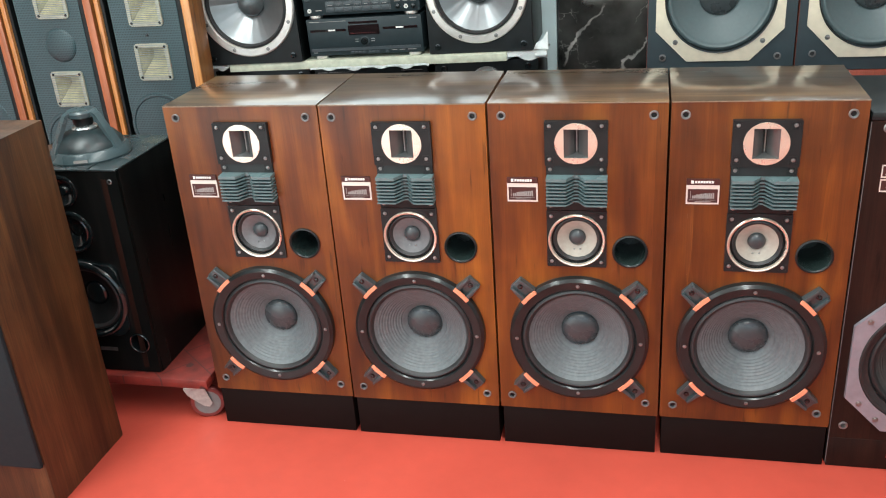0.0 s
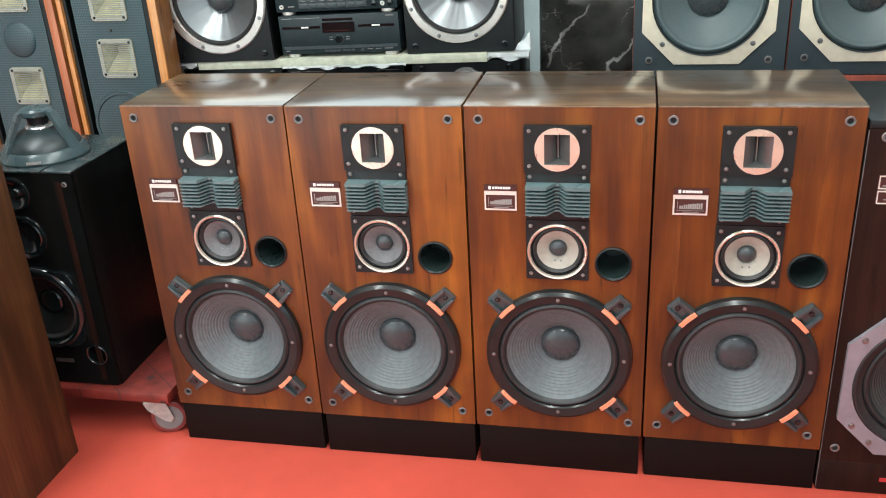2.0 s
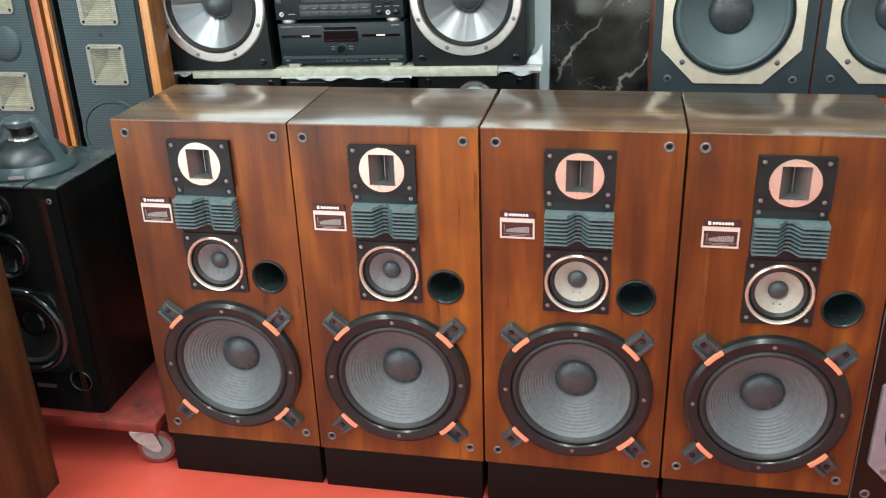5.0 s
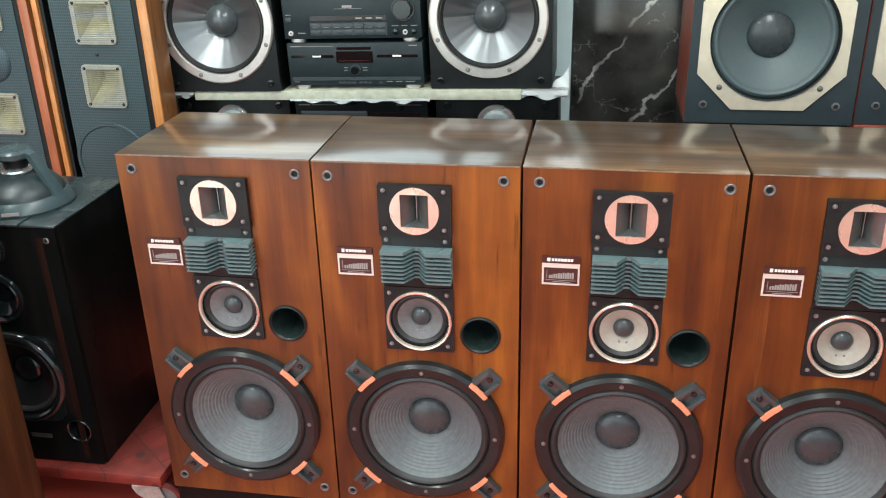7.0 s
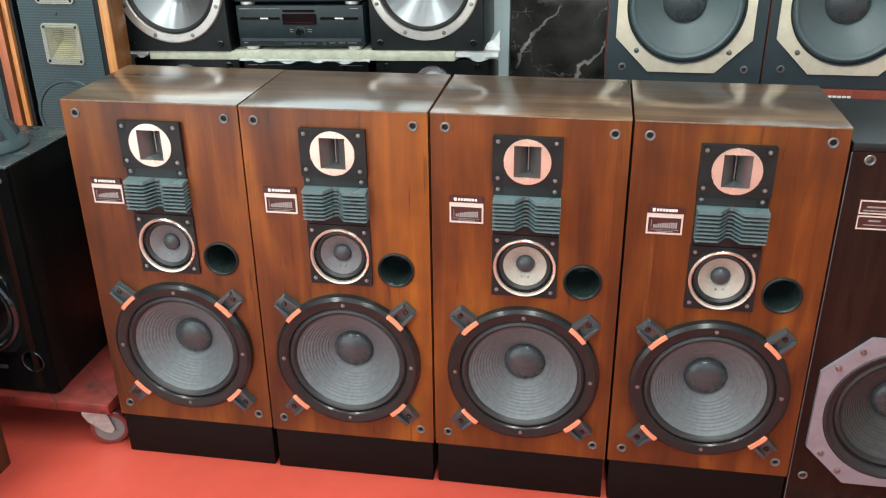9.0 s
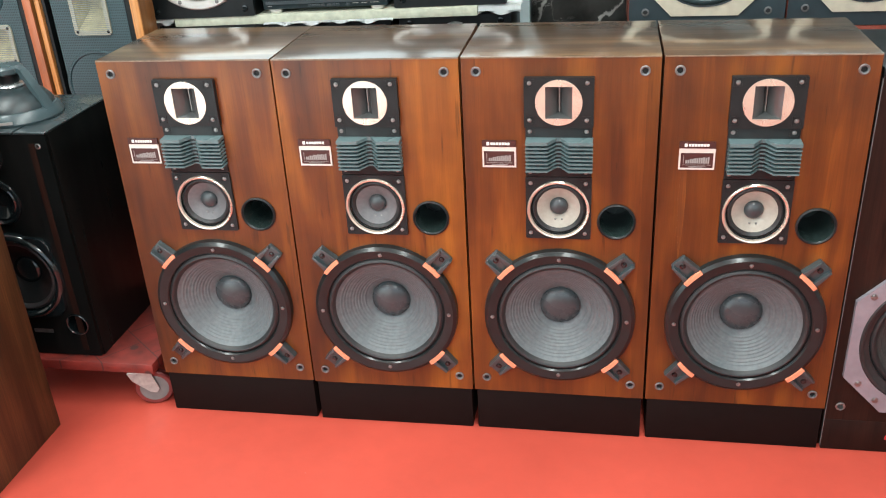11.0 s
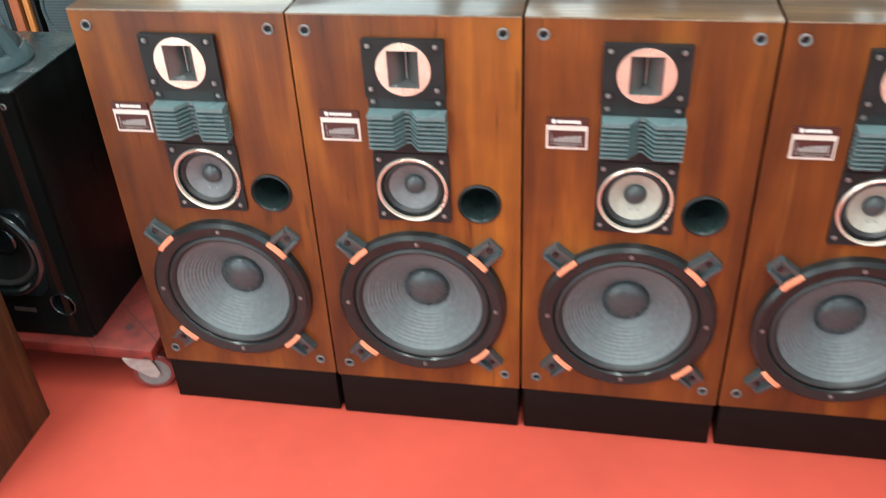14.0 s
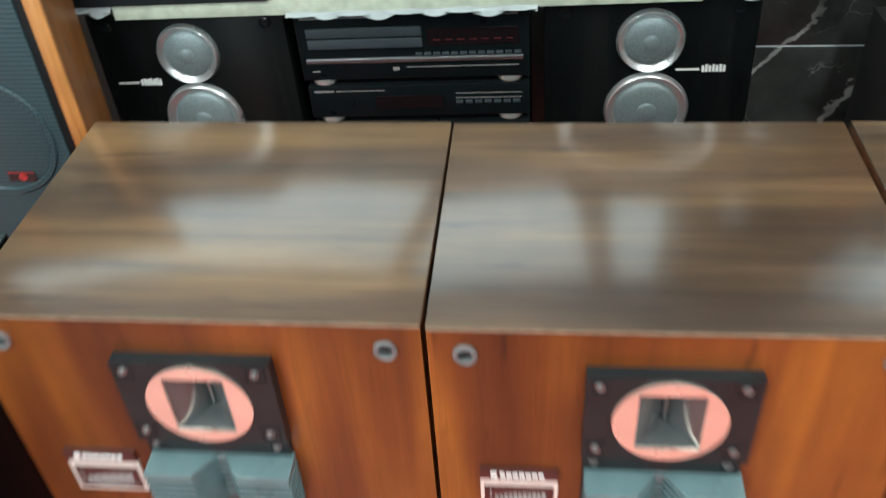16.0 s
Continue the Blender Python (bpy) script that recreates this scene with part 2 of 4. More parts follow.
RED_PRINT = mat("red_print", (0.45, 0.03, 0.03), 0.5, var=0.05)
GRILLE_CLOTH = mat("black_grille_cloth", (0.016, 0.020, 0.023), 0.8, spec=0.2, var=0.2, scale=300, bump=0.5, bscale=700)
CREAM = mat("cream_horn_plastic", (0.33, 0.32, 0.25), 0.4, var=0.12, scale=60)
HORN = mat("grey_cast_horn", (0.115, 0.118, 0.118), 0.17, metal=0.5, var=0.1)
SMOKE_MESH = mat("fine_grey_mesh", (0.20, 0.235, 0.24), 0.4, metal=0.4, var=0.2, scale=300, bump=0.3, bscale=900)
AMBER = mat("amber_horn_throat", (0.50, 0.46, 0.29), 0.4, var=0.2, scale=40)
BOARD = mat("pale_plywood_edge", (0.46, 0.48, 0.38), 0.6, var=0.18, scale=40, bump=0.2)
CLOTH = mat("white_plastic_cloth", (0.72, 0.76, 0.76), 0.4, var=0.1, scale=30)
PALE_WOOD = wood("raw_pine", (0.45, 0.33, 0.17), (0.55, 0.42, 0.24), (0.62, 0.50, 0.32), along="x", rough=0.6, coat=0.0)
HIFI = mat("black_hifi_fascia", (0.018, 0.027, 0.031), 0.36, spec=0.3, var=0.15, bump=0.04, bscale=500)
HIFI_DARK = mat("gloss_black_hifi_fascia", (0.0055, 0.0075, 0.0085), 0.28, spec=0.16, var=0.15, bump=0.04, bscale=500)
HIFI_GLOSS = mat("smoked_display_window", (0.010, 0.006, 0.007), 0.08, var=0.1)
HIFI_KEY = mat("dark_grey_keys", (0.040, 0.050, 0.057), 0.4, var=0.1)
PILLAR = mat("pale_blue_grey_paint", (0.55, 0.67, 0.69), 0.35, var=0.08, scale=6, bump=0.05, bscale=60)
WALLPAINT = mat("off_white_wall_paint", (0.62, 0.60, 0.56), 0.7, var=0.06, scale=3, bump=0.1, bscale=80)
# assumed grey for the unseen north wall, dims its reflection in the cabinet tops
DIM_WALL = mat("dimmed_wall_paint", (0.20, 0.215, 0.215), 0.7, var=0.1, scale=3, bump=0.1, bscale=80)
CEIL = mat("white_ceiling_paint", (0.78, 0.78, 0.76), 0.8, var=0.04, scale=3)
WHEEL_GREY = mat("grey_wheel", (0.17, 0.17, 0.165), 0.5, var=0.15)
WHEEL_RED = mat("maroon_tyre", (0.16, 0.025, 0.022), 0.45, var=0.2)
DARK_STAND = mat("dark_stand_wood", (0.018, 0.015, 0.014), 0.6, var=0.2)


def floor_material():
    m = mat("red_floor_paint", (0.53, 0.076, 0.050), 0.34, var=0.08, scale=2.2, bump=0.15, bscale=45, spec=0.62)
    N, L = m.node_tree.nodes, m.node_tree.links
    p = N["Principled BSDF"]
    link = p.inputs["Base Color"].links[0]
    src = link.from_socket
    tc = N.new("ShaderNodeTexCoord")
    v = wire(m, "ShaderNodeTexVoronoi", Scale=9.0)
    n = wire(m, "ShaderNodeTexNoise", Scale=17.0, Detail=8.0)
    L.new(tc.outputs["Object"], v.inputs["Vector"])
    L.new(tc.outputs["Object"], n.inputs["Vector"])
    speck = wire(m, "ShaderNodeMapRange", **{"From Min": 0.012, "From Max": 0.022, "To Min": 0.35, "To Max": 0.0})
    L.new(v.outputs["Distance"], speck.inputs[0])
    mix = N.new("ShaderNodeMix")
    mix.data_type = "RGBA"
    L.new(speck.outputs[0], mix.inputs[0])
    L.new(src, mix.inputs[6])
    mix.inputs[7].default_value = (0.72, 0.35, 0.30, 1)
    sm = wire(m, "ShaderNodeMapRange", **{"From Min": 0.35, "From Max": 0.7, "To Min": 0.97, "To Max": 1.03})
    L.new(n.outputs[0], sm.inputs[0])
    sc = N.new("ShaderNodeVectorMath")
    sc.operation = "SCALE"
    L.new(mix.outputs[2], sc.inputs[0])
    L.new(sm.outputs[0], sc.inputs["Scale"])
    L.new(sc.outputs[0], p.inputs["Base Color"])
    return m


def marble_material():
    """Near-black stone with cloudy grey, a few long white veins on a slant and fine crackle between them."""
    m = mat("black_marble", (0.040, 0.040, 0.038), 0.14, var=0.75, scale=6)
    N, L = m.node_tree.nodes, m.node_tree.links
    p = N["Principled BSDF"]
    src = p.inputs["Base Color"].links[0].from_socket
    tc = N.new("ShaderNodeTexCoord")

    def warped(turn, amount, scale):
        warp = wire(m, "ShaderNodeTexNoise", Scale=scale, Detail=7.0, Roughness=0.62)
        L.new(tc.outputs["Object"], warp.inputs["Vector"])
        mp = wire(m, "ShaderNodeMapping", Rotation=(0, turn, 0))
        L.new(tc.outputs["Object"], mp.inputs["Vector"])
        add = N.new("ShaderNodeMix")
        add.data_type, add.blend_type = "RGBA", "LINEAR_LIGHT"
        add.inputs[0].default_value = amount
        L.new(mp.outputs[0], add.inputs[6])
        L.new(warp.outputs["Color"], add.inputs[7])
        return add.outputs[2]

    def gated(lines, lo, hi, scale, most):
        gate = wire(m, "ShaderNodeTexNoise", Scale=scale, Detail=3.0)
        L.new(tc.outputs["Object"], gate.inputs["Vector"])
        gr = wire(m, "ShaderNodeMapRange", **{"From Min": lo, "From Max": hi, "To Min": 0.0, "To Max": most})
        L.new(gate.outputs[0], gr.inputs[0])
        mul = N.new("ShaderNodeMath")
        mul.operation = "MULTIPLY"
        L.new(lines, mul.inputs[0])
        L.new(gr.outputs[0], mul.inputs[1])
        return mul.outputs[0]

    wave = wire(m, "ShaderNodeTexWave", Scale=1.55, Distortion=0.0)
    wave.bands_direction = "X"
    L.new(warped(-0.62, 0.10, 4.5), wave.inputs["Vector"])
    long = wire(m, "ShaderNodeMapRange", **{"From Min": 0.984, "From Max": 0.998, "To Min": 0.0, "To Max": 1.0})
    L.new(wave.outputs["Fac"], long.inputs[0])
    v = wire(m, "ShaderNodeTexVoronoi", Scale=8.0)
    v.feature = "DISTANCE_TO_EDGE"
    L.new(warped(-0.7, 0.14, 6.0), v.inputs["Vector"])
    fine = wire(m, "ShaderNodeMapRange", **{"From Min": 0.0, "From Max": 0.016, "To Min": 1.0, "To Max": 0.0})
    L.new(v.outputs[0], fine.inputs[0])
    top = N.new("ShaderNodeMath")
    top.operation = "MAXIMUM"
    L.new(gated(long.outputs[0], 0.36, 0.60, 6.0, 0.85), top.inputs[0])
    L.new(gated(fine.outputs[0], 0.47, 0.66, 7.0, 0.6), top.inputs[1])
    mix = N.new("ShaderNodeMix")
    mix.data_type = "RGBA"
    L.new(top.outputs[0], mix.inputs[0])
    L.new(src, mix.inputs[6])
    mix.inputs[7].default_value = (0.58, 0.56, 0.53, 1)
    L.new(mix.outputs[2], p.inputs["Base Color"])
    return m


def mesh_material():
    """Perforated steel grille: rows of small holes with dark gaps."""
    m = mat("perforated_grille", (0.027, 0.053, 0.061), 0.45, var=0.15, scale=4)
    N, L = m.node_tree.nodes, m.node_tree.links
    p = N["Principled BSDF"]
    src = p.inputs["Base Color"].links[0].from_socket
    tc = N.new("ShaderNodeTexCoord")
    w = wire(m, "ShaderNodeTexWave", Scale=36.0, Distortion=0.0)
    w.bands_direction = "Z"
    w2 = wire(m, "ShaderNodeTexWave", Scale=50.0, Distortion=0.0)
    w2.bands_direction = "X"
    L.new(tc.outputs["Object"], w.inputs["Vector"])
    L.new(tc.outputs["Object"], w2.inputs["Vector"])
    ad = N.new("ShaderNodeMath")
    ad.operation = "MULTIPLY"
    L.new(w2.outputs["Fac"], ad.inputs[0])
    L.new(w.outputs["Fac"], ad.inputs[1])
    mr = wire(m, "ShaderNodeMapRange", **{"From Min": 0.1, "From Max": 0.8, "To Min": 1.35, "To Max": 0.3})
    L.new(ad.outputs[0], mr.inputs[0])
    sc = N.new("ShaderNodeVectorMath")
    sc.operation = "SCALE"
    L.new(src, sc.inputs[0])
    L.new(mr.outputs[0], sc.inputs["Scale"])
    L.new(sc.outputs[0], p.inputs["Base Color"])
    b = wire(m, "ShaderNodeBump", Strength=0.4, Distance=0.001)
    L.new(ad.outputs[0], b.inputs["Height"])
    L.new(b.outputs[0], p.inputs["Normal"])
    return m


def dolly_material():
    """Worn red paint with dark scuffed lines and spots."""
    m = mat("scuffed_red_board_paint", (0.165, 0.022, 0.016), 0.45, var=0.45, scale=14, bump=0.3, bscale=60)
    N, L = m.node_tree.nodes, m.node_tree.links
    p = N["Principled BSDF"]
    src = p.inputs["Base Color"].links[0].from_socket
    tc = N.new("ShaderNodeTexCoord")
    mp = wire(m, "ShaderNodeMapping", Rotation=(0, 0, 0.7))
    L.new(tc.outputs["Object"], mp.inputs["Vector"])
    v = wire(m, "ShaderNodeTexBrick", Scale=2.6, **{"Mortar Size": 0.006, "Mortar Smooth": 0.4, "Brick Width": 0.42, "Row Height": 0.34})
    v2 = wire(m, "ShaderNodeTexVoronoi", Scale=12.0)
    L.new(mp.outputs[0], v.inputs["Vector"])
    L.new(mp.outputs[0], v2.inputs["Vector"])
    a = wire(m, "ShaderNodeMapRange", **{"From Min": 0.2, "From Max": 1.0, "To Min": 0.0, "To Max": 0.75})
    c = wire(m, "ShaderNodeMapRange", **{"From Min": 0.12, "From Max": 0.17, "To Min": 0.9, "To Max": 0.0})
    L.new(v.outputs["Fac"], a.inputs[0])
    L.new(v2.outputs["Distance"], c.inputs[0])
    mx = N.new("ShaderNodeMath")
    mx.operation = "MAXIMUM"
    L.new(a.outputs[0], mx.inputs[0])
    L.new(c.outputs[0], mx.inputs[1])
    mix = N.new("ShaderNodeMix")
    mix.data_type = "RGBA"
    L.new(mx.outputs[0], mix.inputs[0])
    L.new(src, mix.inputs[6])
    mix.inputs[7].default_value = (0.035, 0.018, 0.018, 1)
    L.new(mix.outputs[2], p.inputs["Base Color"])
    return m


FLOOR, MARBLE, MESH, DOLLY = floor_material(), marble_material(), mesh_material(), dolly_material()


# ---------- mesh helpers ----------
def part(name, bm, material, parent=None, label=""):
    bmesh.ops.recalc_face_normals(bm, faces=bm.faces)
    me = bpy.data.meshes.new(name)
    for f in bm.faces:
        f.smooth = True
    bm.to_mesh(me)
    bm.free()
    me.set_sharp_from_angle(angle=0.55)
    me.materials.append(material)
    ob = new(name, me)
    ob.parent = parent
    return tagged(ob, label)


def thing(name, label, category, m=None, group="", kind=""):
    ob = new(name)
    ob.empty_display_size = 0.05
    ob.matrix_basis = m or Matrix()
    return tagged(ob, label, category, group, kind)


def joined(*bms):
    out = bmesh.new()
    for b in bms:
        me = bpy.data.meshes.new("tmp")
        b.to_mesh(me)
        b.free()
        out.from_mesh(me)
        bpy.data.meshes.remove(me)
    return out


def box(x0, x1, y0, y1, z0, z1, bevel=0.0, seg=2):
    bm = bmesh.new()
    bmesh.ops.create_cube(bm, size=1)
    for v in bm.verts:
        v.co = Vector((x0 if v.co.x < 0 else x1, y0 if v.co.y < 0 else y1, z0 if v.co.z < 0 else z1))
    if bevel:
        bmesh.ops.bevel(bm, geom=bm.edges[:], offset=bevel, segments=seg, profile=0.5, affect="EDGES")
    return bm


def prism(pts, y0, y1, bevel=0.0):
    """A plate of outline pts (x, z) from y0 (front) to y1."""
    bm = bmesh.new()
    a = [bm.verts.new((x, y0, z)) for x, z in pts]
    b = [bm.verts.new((x, y1, z)) for x, z in pts]
    front = bm.faces.new(a)
    bm.faces.new(b[::-1])
    for i in range(len(pts)):
        j = (i + 1) % len(pts)
        bm.faces.new((a[i], b[i], b[j], a[j]))
    if bevel:
        bmesh.ops.bevel(bm, geom=list(front.edges), offset=bevel, segments=2, profile=0.5, affect="EDGES")
    return bm


def holed(outline, holes, y0, y1):
    """A plate with holes through it; outline and holes are rings of (x, z)."""
    bm = bmesh.new()
    sides = []
    for y in (y0, y1):
        loops = []
        for ring in (outline, *holes):
            vs = [bm.verts.new((x, y, z)) for x, z in ring]
            loops.append((vs, [bm.edges.new((vs[i], vs[(i + 1) % len(vs)])) for i in range(len(vs))]))
        bmesh.ops.triangle_fill(bm, use_beauty=True, use_dissolve=False, edges=[e for _, es in loops for e in es])
        sides.append([vs for vs, _ in loops])
    for a, b in zip(*sides):
        for i in range(len(a)):
            j = (i + 1) % len(a)
            bm.faces.new((a[i], a[j], b[j], b[i]))
    return bm


def lathe(profile, cx=0.0, cz=0.0, seg=48, axis="y", cy=0.0):
    """A surface of revolution: profile of (radius, depth) about the y axis through (cx, cz), or (radius, height) about z through (cx, cy)."""
    bm = bmesh.new()
    rings = []
    for r, d in profile:
        if r < 1e-6:
            rings.append([bm.verts.new((cx, d, cz) if axis == "y" else (cx, cy, d))])
            continue
        ring = []
        for i in range(seg):
            a = 2 * math.pi * i / seg
            c, s = r * math.cos(a), r * math.sin(a)
            ring.append(bm.verts.new((cx + c, d, cz + s) if axis == "y" else (cx + c, cy + s, d)))
        rings.append(ring)
    for a, b in zip(rings, rings[1:]):
        for i in range(seg):
            j = (i + 1) % seg
            if len(a) == 1 and len(b) > 1:
                bm.faces.new((a[0], b[j], b[i]))
            elif len(b) == 1 and len(a) > 1:
                bm.faces.new((a[i], a[j], b[0]))
            elif len(a) > 1:
                bm.faces.new((a[i], a[j], b[j], b[i]))
    return bm


def shell(x0, x1, y0, y1, z0, z1, t=0.014):
    """A cabinet open at the front, with walls of thickness t, as one closed mesh."""
    bm = bmesh.new()

    def quad(d, y):
        return [bm.verts.new((x, y, z)) for x, z in ((x0 + d, z0 + d), (x1 - d, z0 + d), (x1 - d, z1 - d), (x0 + d, z1 - d))]

    back, front, rim, inner = quad(0, y1), quad(0, y0), quad(t, y0), quad(t, y1 - t)
    for a, b in ((back, front), (front, rim), (rim, inner)):
        for k in range(4):
            bm.faces.new((a[k], a[(k + 1) % 4], b[(k + 1) % 4], b[k]))
    bm.faces.new(back)
    bm.faces.new(inner)
    return bm


def ring_pts(cx, cz, r, n=48, rz=None):
    return [(cx + r * math.cos(2 * math.pi * i / n), cz + (rz or r) * math.sin(2 * math.pi * i / n)) for i in range(n)]


def rect_pts(x0, x1, z0, z1, r=0.0, n=4):
    if not r:
        return [(x0, z0), (x1, z0), (x1, z1), (x0, z1)]
    out = []
    for cx, cz, a0 in ((x1 - r, z0 + r, -90), (x1 - r, z1 - r, 0), (x0 + r, z1 - r, 90), (x0 + r, z0 + r, 180)):
        out += [(cx + r * math.cos(radians(a0 + 90 * i / n)), cz + r * math.sin(radians(a0 + 90 * i / n))) for i in range(n + 1)]
    return out


def dome(r, y_rim, rise, cx, cz, seg=40, steps=7):
    return lathe([(r * math.cos(math.pi / 2 * i / steps), y_rim - rise * math.sin(math.pi / 2 * i / steps)) for i in range(steps)] + [(0, y_rim - rise)], cx, cz, seg)


def flare(w, h, tw, th, y0, y1, cz, n=9):
    """A rectangular horn that narrows on a curve from its mouth at y0 to a slit throat at y1."""
    bm = bmesh.new()
    rows = []
    for i in range(n + 1):
        f = i / n
        a, b = tw + (w - tw) * (1 - f) ** 1.9, th + (h - th) * (1 - f) ** 1.5
        y = y0 + (y1 - y0) * f
        rows.append([bm.verts.new((sx * a, y, cz + sz * b)) for sx, sz in ((-1, -1), (1, -1), (1, 1), (-1, 1))])
    for p, q in zip(rows, rows[1:]):
        for k in range(4):
            bm.faces.new((p[k], p[(k + 1) % 4], q[(k + 1) % 4], q[k]))
    bm.faces.new(rows[-1])
    return bm


def pocket(cx, cz, y, a=0.0098):
    """A thin raised square rim round a screw head."""
    return holed(rect_pts(cx - a, cx + a, cz - a, cz + a), [rect_pts(cx - a + 0.0013, cx + a - 0.0013, cz - a + 0.0013, cz + a - 0.0013)], y - 0.0011, y + 0.0002)


def screw(cx, y, cz, r=0.0034):
    """A countersunk cross-head screw in a small square recess rim."""
    return joined(lathe([(r * 1.5, y), (r * 1.45, y - 0.0012), (r * 1.1, y - 0.0012), (r, y - 0.003), (r * 0.4, y - 0.0036), (0, y - 0.0026)], cx, cz, 14))


def bars(rows, y, t=0.0008):
    """Printed marks as thin bars: rows of (x0, x1, z0, z1)."""
    return joined(*[box(a, b, y - t, y, c, d) for a, b, c, d in rows])


# ---------- structure ----------
def slab(name, bm, material, label, category):
    ob = part(name, bm, material)
    return tagged(ob, label, category, kind="structure")


slab("floor", box(-4, 4.5, -2.9, 1.5, -0.12, 0.0), FLOOR, "red painted shop floor with faint pale specks", "floor")
slab("ceiling", box(-4, 4.5, -2.9, 1.5, 2.95, 3.05), CEIL, "plain white ceiling", "ceiling")
slab("wall_north", box(-4, 4.5, 1.36, 1.5, 0, 2.95), DIM_WALL, "unseen wall behind the stacked loudspeakers, darkened to dim its reflection", "wall")
slab("wall_west", box(-4.1, -4, -2.9, 1.5, 0, 2.95), WALLPAINT, "plain off-white side wall", "wall")
slab("wall_east", box(4.5, 4.6, -2.9, 1.5, 0, 2.95), WALLPAINT, "plain off-white side wall", "wall")
slab("wall_south", holed(rect_pts(-4, 4.5, 0, 2.95), [rect_pts(-3.35, 0.15, 0.004, 2.6), rect_pts(0.38, 3.65, 0.72, 2.58)], -2.9, -2.8), WALLPAINT, "off-white front wall with two large glazed openings", "wall")
slab("pillar", box(0.885, 0.957, 1.30, 1.36, 0, 2.95, 0.004), PILLAR, "pale blue-grey painted pilaster beside the marble cladding", "pillar")
slab("marble_panel_upper", box(0.961, 1.75, 1.315, 1.36, 0.652, 1.262, 0.002), MARBLE, "polished black marble panel with white veins", "wall cladding")
slab("marble_panel_top", box(0.961, 1.75, 1.315, 1.36, 1.265, 2.95, 0.002), MARBLE, "polished black marble panel with white veins", "wall cladding")
slab("marble_panel_lower", box(0.961, 1.75, 1.315, 1.36, 0, 0.646, 0.002), MARBLE, "polished black marble panel below a pale joint", "wall cladding")
slab("trim", box(0.961, 1.75, 1.318, 1.36, 0.6465, 0.6515), CLOTH, "thin pale joint between marble panels", "trim")


# ---------- the four walnut floor loudspeakers ----------
W, D, H, PZ = 0.4475, 0.347, 1.042, 0.128


def driver(parent, cx, cz, R, mats, y0=-0.022, depth=0.07, ripples=True, name="woofer", dust=0.05, surround=0.885, ring=None):
    """A cone driver in its basket: rim, rolled surround, cone and dust cap."""
    rim, cone, cap, sur = mats
    rs = R * 0.83
    prof = ring or [(R + 0.004, 0.0), (R + 0.002, y0 * 0.7), (R * 0.965, y0), (R * 0.955, y0), (R * 0.92, y0 + 0.001), (R * 0.85, y0 + 0.003), (rs, y0 + 0.007), (rs - 0.002, 0.012)]
    w = part(name, lathe(prof, cx, cz, 72), rim, parent)
    rc = rs * surround
    part("surround", lathe([(rs + 0.001, y0 + 0.012)] + [(rs - (rs - rc) * i / 6, y0 + 0.012 - 0.008 * math.sin(math.pi * i / 6)) for i in range(1, 6)] + [(rc - 0.001, y0 + 0.014)], cx, cz, 72), sur, w)
    prof, n = [], 44
    for i in range(n + 1):
        f = i / n
        r = rc + (dust * 0.9 - rc) * f
        y = y0 + 0.013 + depth * (f ** 0.92)
        if ripples and 0.08 < f < 0.80:
            y += 0.0008 * math.sin(f * math.pi * 2 * 13)
        prof.append((r, y))
    part("cone", lathe(prof, cx, cz, 72), cone, w)
    part("dust_cap", dome(dust, y0 + 0.013 + depth * 0.93, dust * 0.42, cx, cz), cap, w)
    return w


